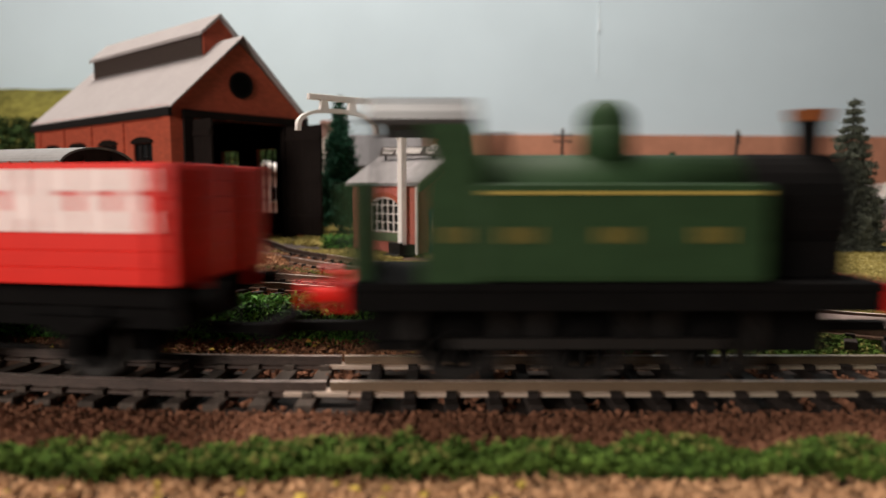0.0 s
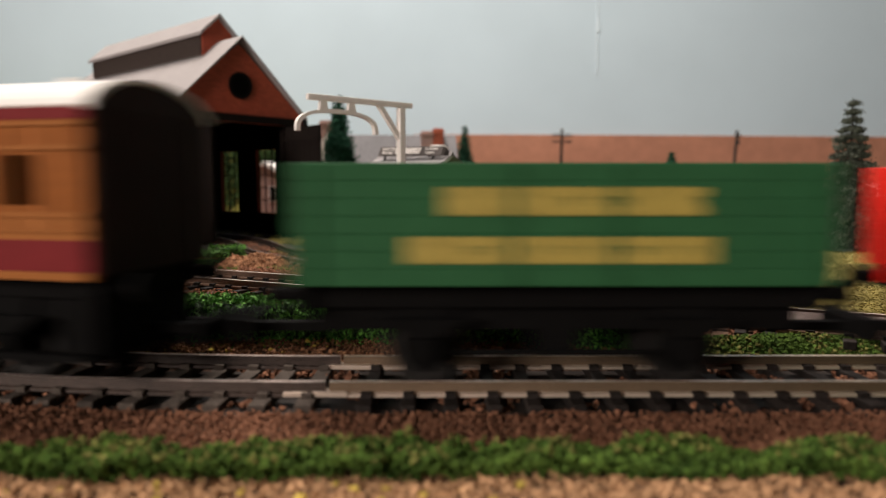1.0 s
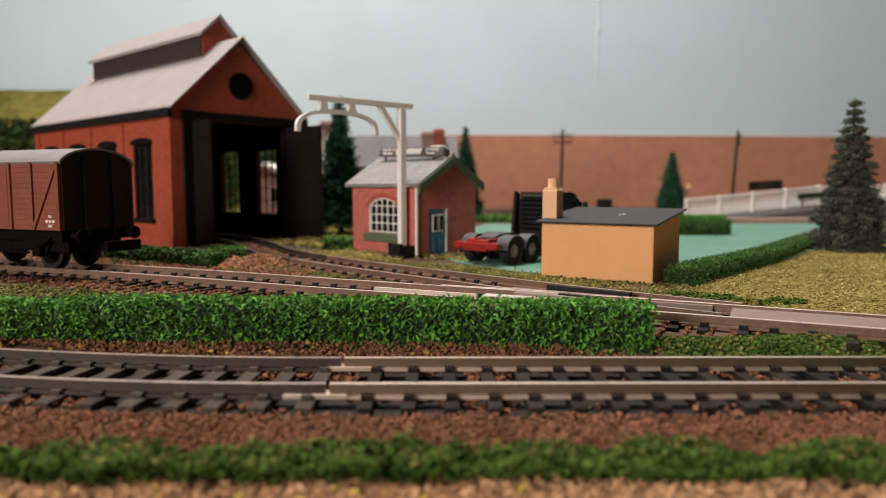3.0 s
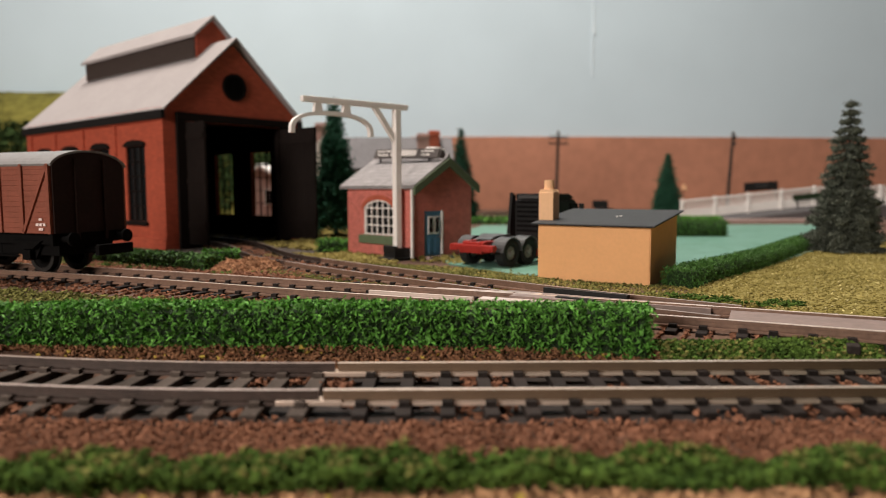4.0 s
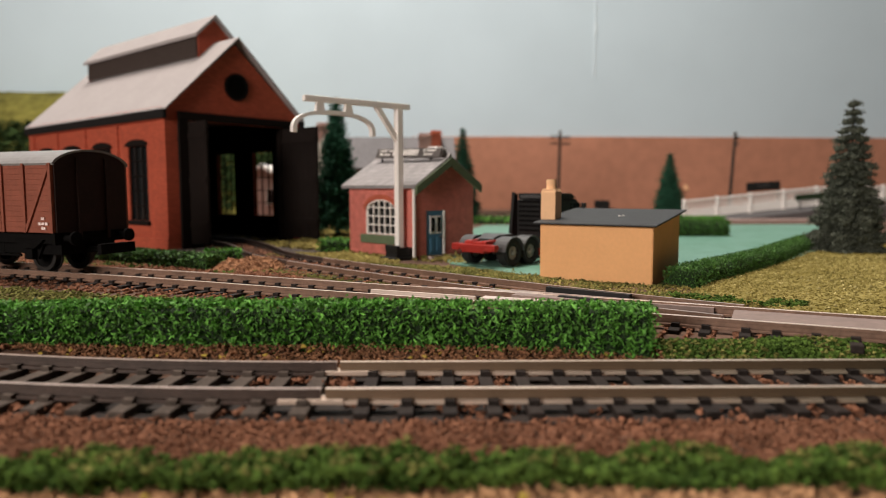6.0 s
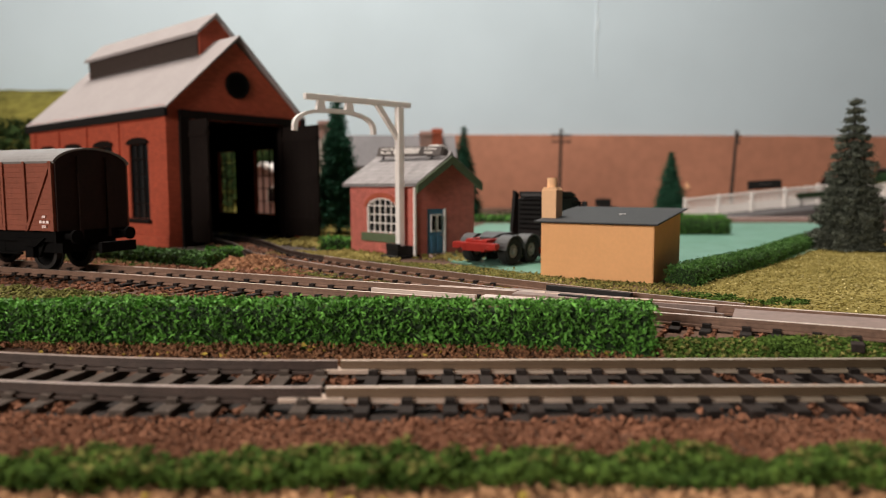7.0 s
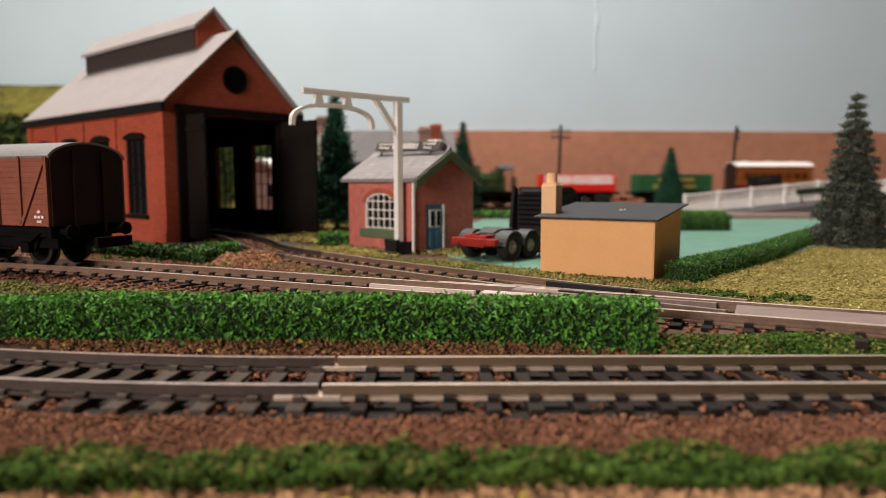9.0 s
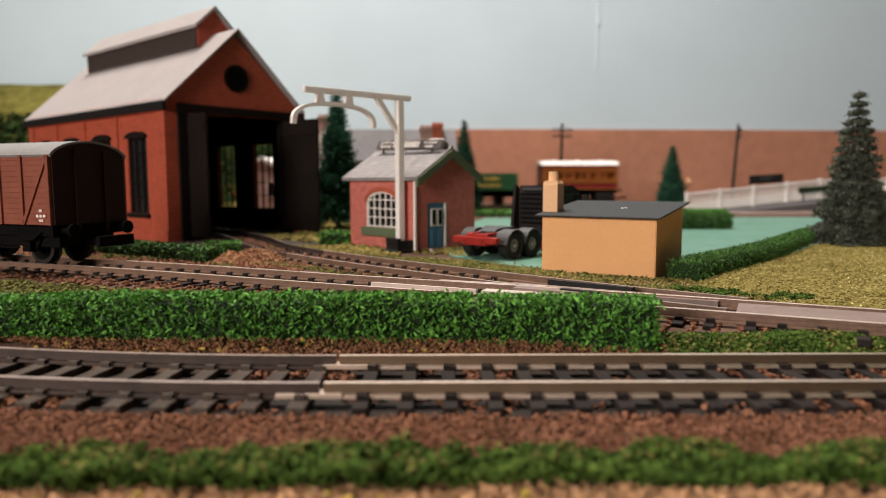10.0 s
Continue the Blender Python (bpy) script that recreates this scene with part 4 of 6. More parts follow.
def loading_gauge():
    g = thing("loading_gauge", "white plastic loading gauge on a black block", "loading gauge", pose(-0.0184, 0.3205, 0, 0, 0, 220))
    bm = bmesh.new()
    prism(bm, [(-0.0052, 0), (0.0052, 0), (0.0044, 0.0056), (-0.0044, 0.0056)], "y", -0.0044, 0.0044)
    box(bm, -0.0072, 0.0072, -0.0056, 0.0056, 0, 0.0014, 0.0003)
    box(bm, 0.0030, 0.0050, -0.0046, 0.0046, 0.0040, 0.0068, 0.0003)
    part("base_block", bm, M_BLACK, g, "black plastic base block")
    bm = bmesh.new()
    box(bm, -0.0016, 0.0016, -0.0016, 0.0016, 0.005, 0.0690, 0.0004)
    part("post", bm, M_WHITE, g)
    bm = bmesh.new()
    box(bm, -0.0060, 0.0485, -0.0012, 0.0012, 0.0690, 0.0715, 0.0004)
    part("beam", bm, M_WHITE, g)
    bm = bmesh.new()
    prism(bm, [(0.0015, 0.0540), (0.0015, 0.0575), (0.0105, 0.0692), (0.0135, 0.0692)], "y", -0.0010, 0.0010)
    part("brace", bm, M_WHITE, g)
    # curved gauge bow under the beam
    bm = bmesh.new()
    cx, pts = 0.0338, []
    for k in range(25):
        a = math.pi * k / 24
        u = math.cos(a)
        pts.append((cx + 0.0195 * (abs(u) ** 0.9) * (1 if u > 0 else -1), 0.0560 + 0.0090 * (math.sin(a) ** 0.62)))
    prev = None
    for i, (x, z) in enumerate(pts):
        cen = Vector((cx, 0, 0.054))
        n = (Vector((x, 0, z)) - cen).normalized()
        q = [bm.verts.new(Vector((x, dy, z)) + n * dn) for dy, dn in ((-0.0012, -0.0009), (0.0012, -0.0009), (0.0012, 0.0009), (-0.0012, 0.0009))]
        if prev:
            for j in range(4):
                bm.faces.new((prev[j], prev[(j + 1) % 4], q[(j + 1) % 4], q[j]))
        else:
            bm.faces.new(q)
        prev = q
    bm.faces.new(prev)
    bmesh.ops.recalc_face_normals(bm, faces=bm.faces)
    part("gauge_bow", bm, M_WHITE, g)
    for x in (0.0270, 0.0410):
        bm = bmesh.new()
        prism(bm, [(x - 0.0022, 0.0640), (x + 0.0022, 0.0640), (x + 0.0014, 0.0695), (x - 0.0014, 0.0695)], "y", -0.0010, 0.0010)
        part("hanger", bm, M_WHITE, g)


loading_gauge()


def ochre_hut():
    hut = thing("platelayers_hut", "plain ochre card hut with flat grey roof", "hut", pose(0.037, 0.253, 0, 0, 0, math.degrees(math.atan2(-0.022, 0.0344))))
    W, D = 0.041, 0.036
    bm = bmesh.new()
    prism(bm, [(0, 0), (D, 0), (D, 0.0238), (0, 0.0202)], "x", 0, W)
    bmesh.ops.bevel(bm, geom=list(bm.edges), offset=0.0003, segments=2, affect="EDGES")
    part("body", bm, M_HUT, hut)
    bm = bmesh.new()
    prism(bm, [(-0.0024, 0.0200), (D + 0.003, 0.0241), (D + 0.003, 0.0248), (-0.0024, 0.0207)], "x", -0.0018, W + 0.0018)
    bmesh.ops.bevel(bm, geom=list(bm.edges), offset=0.0002, segments=1, affect="EDGES")
    part("roof", bm, M_HUT_ROOF, hut, "thin slate-grey roof sheet")
    bm = bmesh.new()
    box(bm, -0.0021, 0.0037, 0.0050, 0.0110, 0.0185, 0.0318, 0.0003)
    prism(bm, [(-0.0021, 0.0317), (0.0037, 0.0317), (0.0030, 0.0328), (-0.0014, 0.0328)], "y", 0.0052, 0.0108)
    chim = part("chimney", bm, M_CHIMNEY, hut, "pale ochre chimney stack")
    bm = bmesh.new()
    rod(bm, (0.0008, 0.0080, 0.0328), (0.0008, 0.0080, 0.0362), 0.0019, 0.0018, 16)
    part("chimney_pot", bm, M_CHIMNEY, chim)
    bm = bmesh.new()
    for x, y in ((0.0235, 0.017), (0.0245, 0.0185), (0.0238, 0.0195)):
        box(bm, x, x + 0.0007, y, y + 0.0008, 0.0222, 0.0230)
    part("glue_marks", bm, M_WHITE, hut, "small pale glue marks on the roof")


ochre_hut()


def far_house():
    h = thing("grey_house", "grey slate-roofed house with brick chimneys", "house", pose(-0.085, 0.620, 0, 0, 0, 4))
    W, D, E, P = 0.098, 0.045, 0.052, 0.078
    bm = bmesh.new()
    prism(bm, [(0, 0), (D, 0), (D, E), (D / 2, P - 0.002), (0, E)], "x", 0, W)
    part("walls", bm, M_HOUSE, h)
    for s in (-1, 1):
        bm = bmesh.new()
        e = (D / 2 + s * (D / 2 + 0.003), E - 0.003)
        prof = [e, (D / 2, P), (D / 2, P + 0.002), (e[0], e[1] + 0.002)]
        prism(bm, prof if s < 0 else [prof[1], prof[0], prof[3], prof[2]], "x", -0.003, W + 0.003)
        part("roof_slope", bm, M_HOUSE_ROOF, h)
    bm = bmesh.new()
    prism(bm, [(0.030, 0.02), (0.052, 0.02), (0.052, 0.056), (0.041, 0.067), (0.030, 0.056)], "y", -0.006, D / 2)
    part("porch_gable", bm, M_HOUSE, h)
    for x0, x1, z, m in ((-0.024, -0.012, 0.092, M_PINK), (0.068, 0.079, 0.083, M_PINK), (0.079, 0.0885, 0.0855, M_CHIM_RED)):
        bm = bmesh.new()
        box(bm, x0, x1, 0.010, 0.024, 0.05 if x0 > 0 else 0.0, z, 0.0006)
        box(bm, x0 - 0.0006, x1 + 0.0006, 0.0092, 0.0248, z - 0.004, z - 0.002, 0.0003)
        part("chimney", bm, m, h, "brick chimney stack")
    bm = bmesh.new()
    prism(bm, [(-0.03, 0), (-0.004, 0), (-0.004, 0.066), (-0.016, 0.080), (-0.03, 0.066)], "y", 0.004, D - 0.004)
    part("end_gable", bm, M_WHITE, h, "white rendered end gable")


def cottage():
    c = thing("white_cottage", "small white-roofed cottage seen behind the shed", "cottage", pose(-0.185, 0.640, 0, 0, 0, -14))
    bm = bmesh.new()
    prism(bm, [(0, 0), (0.046, 0), (0.046, 0.040), (0.023, 0.052), (0, 0.040)], "y", 0, 0.05)
    part("wall", bm, M_PINK, c)
    for s in (-1, 1):
        bm = bmesh.new()
        e = (0.023 + s * 0.0255, 0.0387)
        prof = [e, (0.023, 0.052), (0.023, 0.0555), (e[0], e[1] + 0.0035)]
        prism(bm, prof if s < 0 else [prof[1], prof[0], prof[3], prof[2]], "y", -0.002, 0.052)
        part("roof_slope", bm, M_WHITE, c, "white roof slope")
    for x in (0.010, 0.028):
        bm = bmesh.new()
        box(bm, x, x + 0.008, -0.0006, 0.0004, 0.018, 0.032, 0.0003)
        w = part("window", bm, M_WHITE, c)
        bm = bmesh.new()
        box(bm, x + 0.001, x + 0.007, -0.0009, -0.0005, 0.019, 0.031)
        part("pane", bm, M_DARKGLASS, w)


far_house()
cottage()

# ---- rolling stock: local x runs forward, z = 0 at the rail top ----


def wheel_set(parent, x, r=0.0062, spokes=0, colour=None):
    """An axle with two wheels."""
    axle = new("wheelset")
    axle.parent = parent
    axle.location = (x, 0, r)
    for s in (-1, 1):
        bm = bmesh.new()
        ring(bm, r, r * 0.78, s * 0.0072 - 0.0012, s * 0.0072 + 0.0012, 28)
        ring(bm, r + 0.0008, r * 0.8, s * 0.0060 - 0.0003, s * 0.0060 + 0.0003, 28)
        part("tyre", bm, M_WHEEL, axle)
        bm = bmesh.new()
        if spokes:
            rod(bm, (0, s * 0.0072 - 0.001, 0), (0, s * 0.0072 + 0.0014, 0), r * 0.2, seg=12)
            for k in range(spokes):
                a = 2 * math.pi * k / spokes
                rod(bm, (0, s * 0.0072, 0), (r * 0.82 * math.cos(a), s * 0.0072, r * 0.82 * math.sin(a)), r * 0.06, seg=5)
        else:
            rod(bm, (0, s * 0.0072 - 0.0006, 0), (0, s * 0.0072 + 0.0006, 0), r * 0.8, seg=20)
        part("wheel_centre", bm, colour or M_SOOT_UNLIT, axle)
    bm = bmesh.new()
    rod(bm, (0, -0.0075, 0), (0, 0.0075, 0), 0.0009, seg=8)
    part("axle", bm, M_SOOT_UNLIT, axle)
    return axle


def running_gear(v, half, base, z_floor, coupling=True):
    """Solebars, axle guards, springs, buffers and couplings of a four-wheeler; returns the wheel sets."""
    for s in (-1, 1):
        bm = bmesh.new()
        box(bm, -half + 0.0017, half - 0.0017, s * 0.0125 - 0.0008, s * 0.0125 + 0.0008, z_floor - 0.0040, z_floor - 0.0001)
        part("solebar", bm, M_SOOT_UNLIT, v, "sooty black solebar")
        bm = bmesh.new()
        box(bm, s * (half - 0.0008) - 0.0008, s * (half - 0.0008) + 0.0008, -0.0155, 0.0155, z_floor - 0.0042, z_floor - 0.0001)
        part("headstock", bm, M_SOOT_UNLIT, v)
    bm = bmesh.new()
    box(bm, -half + 0.002, half - 0.002, -0.0115, 0.0115, z_floor - 0.0080, z_floor - 0.0003)
    part("underframe", bm, M_SOOT_UNLIT, v, "sooty black underframe")
    for x in (-base / 2, base / 2):
        for s in (-1, 1):
            bm = bmesh.new()
            prism(bm, [(x - 0.0055, z_floor - 0.004), (x + 0.0055, z_floor - 0.004), (x + 0.0022, 0.0048), (x - 0.0022, 0.0048)], "y", s * 0.0118 - 0.0006, s * 0.0118 + 0.0006)
            box(bm, x - 0.0020, x + 0.0020, s * 0.0132 - 0.0012, s * 0.0132 + 0.0012, 0.0048, 0.0085, 0.0003)
            prism(bm, [(x - 0.0075, 0.0118), (x + 0.0075, 0.0118), (x + 0.003, 0.0088), (x - 0.003, 0.0088)], "y", s * 0.0134 - 0.0008, s * 0.0134 + 0.0008)
            part("axle_guard", bm, M_SOOT_UNLIT, v)
    for s in (-1, 1):
        bm = bmesh.new()
        rod(bm, (-base / 2 + 0.006, s * 0.0125, 0.0060), (base / 2 - 0.006, s * 0.0125, 0.0060), 0.0005, seg=6)
        box(bm, -0.004, 0.004, s * 0.0110 - 0.0006, s * 0.0110 + 0.0006, 0.006, z_floor - 0.003)
        part("brake_gear", bm, M_SOOT_UNLIT, v)
        for e in (-1, 1):
            bm = bmesh.new()
            rod(bm, (e * half, s * 0.0115, z_floor - 0.002), (e * (half + 0.0045), s * 0.0115, z_floor - 0.002), 0.0011, seg=12)
            rod(bm, (e * (half + 0.0045), s * 0.0115, z_floor - 0.002), (e * (half + 0.0056), s * 0.0115, z_floor - 0.002), 0.0024, seg=16)
            part("buffer", bm, M_SOOT_UNLIT, v)
    if coupling:
        for e in (-1, 1):
            bm = bmesh.new()
            box(bm, min(e * (half - 0.004), e * (half + 0.0115)), max(e * (half - 0.004), e * (half + 0.0115)), -0.0012, 0.0012, 0.0072, 0.0088)
            box(bm, min(e * (half + 0.0105), e * (half + 0.0122)), max(e * (half + 0.0105), e * (half + 0.0122)), -0.0075, 0.0075, 0.0068, 0.0104)
            part("coupling", bm, M_SOOT_UNLIT, v, "black hooked coupling")
    return [wheel_set(v, x) for x in (-base / 2, base / 2)]


def open_wagon(colour, label, load):
    v = thing("open_wagon", label, "wagon", None, "open wagons of the train")
    L, B, z0, z1, t = 0.0430, 0.0165, 0.0177, 0.0372, 0.0012
    for s in (-1, 1):
        n = 7
        grooves = []
        for k in range(n):
            a, b = z0 + (z1 - z0) * k / n, z0 + (z1 - z0) * (k + 1) / n
            grooves += [(t / 2 - 0.00012, a), (t / 2, a + 0.00012), (t / 2, b - 0.00012), (t / 2 - 0.00012, b)]
        outline = [(-t / 2, z1), (-t / 2, z0)] + grooves
        bm = bmesh.new()
        prism(bm, [(s * (B + u), w) for u, w in outline], "x", -L, L)
        part("side", bm, colour, v)
        for x in (-0.0395, -0.008, 0.008, 0.0395):
            bm = bmesh.new()
            box(bm, x - 0.0006, x + 0.0006, s * (B + 0.0009) - 0.0004, s * (B + 0.0009) + 0.0004, z0 + 0.0003, z1 - 0.0005)
            part("strap", bm, colour, v)
        bm = bmesh.new()
        prism(bm, [(s * (L - t / 2 + u), w) for u, w in outline], "y", -B + 0.0007, B - 0.0007)
        end = part("end", bm, colour, v)
        for y in (-0.009, 0.009):
            bm = bmesh.new()
            box(bm, s * (L + 0.0006) - 0.0006, s * (L + 0.0006) + 0.0006, y - 0.001, y + 0.001, z0 - 0.003, z1 - 0.001)
            part("stanchion", bm, colour, end)
    bm = bmesh.new()
    box(bm, -L + t, L - t, -B + t, B - t, z0, z0 + 0.001)
    part("wagon_floor", bm, M_SOOT_UNLIT, v)
    wheels = running_gear(v, L, 0.044, z0)
    for s in (-1, 1):
        turn = Matrix.Rotation(math.pi / 2, 4, "X") if s < 0 else Matrix.Rotation(math.pi, 4, "Z") @ Matrix.Rotation(math.pi / 2, 4, "X")
        for word, x, z, h, m in load:
            bm = bmesh.new()
            n = max(3, round(word / (h * 0.65)))
            pick = random.Random(n)
            for k in range(n):
                a, w = -word / 2 + word * k / n, word / n
                kind = pick.randrange(3)
                box(bm, a, a + 0.42 * w, -h / 2, h / 2, -0.00015, 0.00015)
                if kind != 1:
                    box(bm, a + 0.52 * w, a + 0.93 * w, -h / 2, h / 2, -0.00015, 0.00015)
                else:
                    box(bm, a + 0.41 * w, a + 0.93 * w, 0.16 * h, h / 2, -0.00013, 0.00013)
                    box(bm, a + 0.41 * w, a + 0.93 * w, -h / 2, -0.16 * h, -0.00013, 0.00013)
                box(bm, a + 0.40 * w, a + 0.72 * w, -0.30 * h, 0.08 * h, -0.00011, 0.00011)
            ob = tagged(new("lettering", mesh_of("lettering", bm, m)), "lettering given as plain bars")
            ob.parent = v
            ob.matrix_basis = Matrix.Translation((x if s < 0 else -x, s * (B + 0.0009), z)) @ turn
    return v, wheels


def coach():
    v = thing("four_wheel_coach", "teak and maroon four-wheel coach with white roof", "coach")
    L, B, z0, z1 = 0.0435, 0.0165, 0.0190, 0.0462
    wins = []
    x = -0.0395
    for w in (0.0078, 0.0058, 0.0078, 0.0078, 0.0058, 0.0078, 0.0058, 0.0078):
        wins.append((x, x + w, 0.0305, 0.0385))
        x += w + 0.0025
    bands = [(z0 + 0.0009, 0.0250, M_MAROON, "maroon lower panels"), (0.0250, 0.0292, M_TEAK_LIGHT, "light teak waist panels")]
    for s in (-1, 1):
        for a, b, m, lab in bands:
            bm = bmesh.new()
            box(bm, -L, L, s * B - 0.0007, s * B + 0.0007, a, b)
            part("side_panel", bm, m, v, lab)
        bm = bmesh.new()
        wall_with_holes(bm, -L, L, 0.0292, z1 - 0.001, s * B - 0.0006, s * B + 0.0006, wins)
        part("window_side", bm, M_TEAK, v, "teak window side")
        bm = bmesh.new()
        for a, b in ((0.0286, 0.0295), (0.0392, 0.0400), (0.0430, 0.0436), (0.0262, 0.0266)):
            box(bm, -L, L, s * (B + 0.0009) - 0.0003, s * (B + 0.0009) + 0.0003, a, b)
        for k in range(-4, 5):
            box(bm, k * 0.0097 - 0.0003, k * 0.0097 + 0.0003, s * (B + 0.0009) - 0.0003, s * (B + 0.0009) + 0.0003, 0.0266, 0.0430)
        part("beading", bm, M_TEAK_LIGHT, v)
        bm = bmesh.new()
        box(bm, -L, L, s * (B + 0.0004) - 0.0008, s * (B + 0.0004) + 0.0008, z0 - 0.0004, z0 + 0.0009)
        part("footboard", bm, M_TEAK_LIGHT, v, "orange-lined lower edge")
        bm = bmesh.new()
        box(bm, -L, L, s * B - 0.0008, s * B + 0.0008, z1 - 0.0022, z1)
        part("cornice", bm, M_MAROON, v)
        for a, b, c, d in wins:
            bm = bmesh.new()
            box(bm, a, b, s * (B - 0.0003) - 0.0001, s * (B - 0.0003) + 0.0001, c, d)
            ob = part("pane", bm, M_GLASS, v)
            ob.visible_shadow = False
        arc = [(B * math.sin(a), z1 + 0.0056 * (math.cos(a) - math.cos(1.45)) / (1 - math.cos(1.45))) for a in np.linspace(-1.45, 1.45, 13)]
        bm = bmesh.new()
        prism(bm, [(-B, z0), (B, z0), *[(u, w - 0.0008) for u, w in reversed(arc)]], "x", s * (L + 0.0002) - 0.0006, s * (L + 0.0002) + 0.0006)
        shade = M_MAROON if s < 0 else M_VAN_END
        for y in (-0.011, -0.0037, 0.0037, 0.011):
            rib = bmesh.new()
            box(rib, s * (L + 0.0010) - 0.0003, s * (L + 0.0010) + 0.0003, y - 0.0004, y + 0.0004, z0, z1)
            part("end_rib", rib, shade, v)
        part("coach_end", bm, M_MAROON if s < 0 else M_VAN_END, v, "maroon coach end" if s < 0 else "dark coach end")
    bm = bmesh.new()
    R = [((B + 0.0012) * math.sin(a), z1 + 0.0056 * (math.cos(a) - math.cos(1.45)) / (1 - math.cos(1.45))) for a in np.linspace(-1.45, 1.45, 17)]
    prism(bm, [*R, *[(u * 0.96, w - 0.0008) for u, w in reversed(R)]], "x", -L - 0.0012, L + 0.0012)
    part("roof", bm, M_WHITE, v, "white arched roof")
    for x in (-0.028, 0.0, 0.028):
        bm = bmesh.new()
        rod(bm, (x, 0, z1 + 0.0052), (x, 0, z1 + 0.0068), 0.0022, 0.0018, 14)
        part("roof_vent", bm, M_WHITE, v)
    bm = bmesh.new()
    for k in (-2, -1, 0, 1, 2):
        box(bm, k * 0.0185 - 0.0005, k * 0.0185 + 0.0005, -B + 0.001, B - 0.001, z0 + 0.001, z1)
    box(bm, -L + 0.001, L - 0.001, -B + 0.001, B - 0.001, z0, z0 + 0.0012)
    part("compartments", bm, M_TEAK, v)
    for s in (-1, 1):
        bm = bmesh.new()
        box(bm, -L + 0.001, L - 0.001, s * 0.0164 - 0.0011, s * 0.0164 + 0.0011, 0.0052, 0.0064, 0.0002)
        for x in (-0.040, -0.014, 0.014, 0.040):
            box(bm, x - 0.0010, x + 0.0010, s * 0.0150 - 0.0004, s * 0.0150 + 0.0004, 0.0060, z0 - 0.0030)
        part("step_board", bm, M_SOOT_UNLIT, v, "long black lower step board")
        # plain black block added for the dark mass and shade under each end
        bm = bmesh.new()
        box(bm, s * (L - 0.0060) - 0.0045, s * (L - 0.0060) + 0.0045, -0.0120, 0.0120, 0.0040, z0 - 0.0045, 0.0006)
        part("end_shade_block", bm, M_SOOT_UNLIT, v, "black block filling the shade under the coach end")
    return v, running_gear(v, L, 0.046, z0)


def tank_engine():
    v = thing("tank_engine", "dark green tank engine with copper-capped chimney", "locomotive")
    wheels = [wheel_set(v, x, 0.0088, 12, M_SOOT_UNLIT) for x in (-0.020, 0.002, 0.024)]
    bm = bmesh.new()
    box(bm, -0.0385, 0.0500, -0.0160, 0.0160, 0.0166, 0.0180, 0.0002)
    part("footplate", bm, M_SOOT_UNLIT, v, "black footplate")
    bm = bmesh.new()
    box(bm, -0.036, 0.046, -0.0052, 0.0052, 0.0045, 0.0165)
    part("frame", bm, M_SOOT_UNLIT, v)
    for s in (-1, 1):
        bm = bmesh.new()
        box(bm, -0.0382, 0.0495, s * 0.0152 - 0.0006, s * 0.0152 + 0.0006, 0.0135, 0.0165)
        part("valance", bm, M_SOOT_UNLIT, v)
        bm = bmesh.new()
        box(bm, -0.0210, 0.0260, s * 0.0098 - 0.0009, s * 0.0098 + 0.0009, 0.0060, 0.0078)
        part("coupling_rod", bm, M_WHEEL, v)
    for s in (-1, 1):
        bm = bmesh.new()
        box(bm, -0.0170, 0.0300, s * 0.0115 - 0.0042, s * 0.0115 + 0.0042, 0.0180, 0.0340, 0.0012)
        tank = part("side_tank", bm, M_LOCO_GREEN, v)
        bm = bmesh.new()
        box(bm, -0.0160, 0.0290, s * 0.0159 - 0.0002, s * 0.0159 + 0.0002, 0.0322, 0.0327)
        part("lining", bm, M_GOLD, tank, "yellow lining")
        bm = bmesh.new()
        for x in (-0.0100, 0.0054, 0.0208):
            n = 4
            for k in range(n):
                box(bm, x - 0.0030 + k * 0.0016, x - 0.0030 + k * 0.0016 + 0.0007, s * 0.0159 - 0.0002, s * 0.0159 + 0.0002, 0.0245, 0.0270)
        part("lettering", bm, M_GOLD_DIM, tank, "faded yellow lettering bars")
    bm = bmesh.new()
    rod(bm, (-0.020, 0, 0.0305), (0.0300, 0, 0.0305), 0.0086, seg=28)
    smooth(part("boiler", bm, M_LOCO_GREEN, v))
    bm = bmesh.new()
    rod(bm, (0.0300, 0, 0.0300), (0.0475, 0, 0.0300), 0.0092, seg=28)
    rod(bm, (0.0475, 0, 0.0300), (0.0488, 0, 0.0300), 0.0078, 0.0060, 24)
    box(bm, 0.030, 0.0475, -0.007, 0.007, 0.018, 0.026)
    part("smokebox", bm, M_SOOT_UNLIT, v, "black smokebox")
    bm = bmesh.new()
    rod(bm, (0.0435, 0, 0.038), (0.0435, 0, 0.0455), 0.0024, 0.0027, 18)
    chim = part("chimney", bm, M_SOOT_UNLIT, v)
    bm = bmesh.new()
    rod(bm, (0.0435, 0, 0.0450), (0.0435, 0, 0.0470), 0.0032, 0.0036, 18)
    part("chimney_cap", bm, M_COPPER, chim, "copper chimney cap")
    bm = bmesh.new()
    rod(bm, (0.0068, 0, 0.0380), (0.0068, 0, 0.0446), 0.0047, 0.0045, 20)
    bmesh.ops.create_uvsphere(bm, u_segments=20, v_segments=10, radius=0.0046, matrix=Matrix.Translation((0.0068, 0, 0.0446)) @ Matrix.Diagonal((1, 1, 0.95, 1)))
    smooth(part("dome", bm, M_LOCO_GREEN, v))
    bm = bmesh.new()
    rod(bm, (-0.0125, 0, 0.0385), (-0.0125, 0, 0.0432), 0.0019, 0.0014, 14)
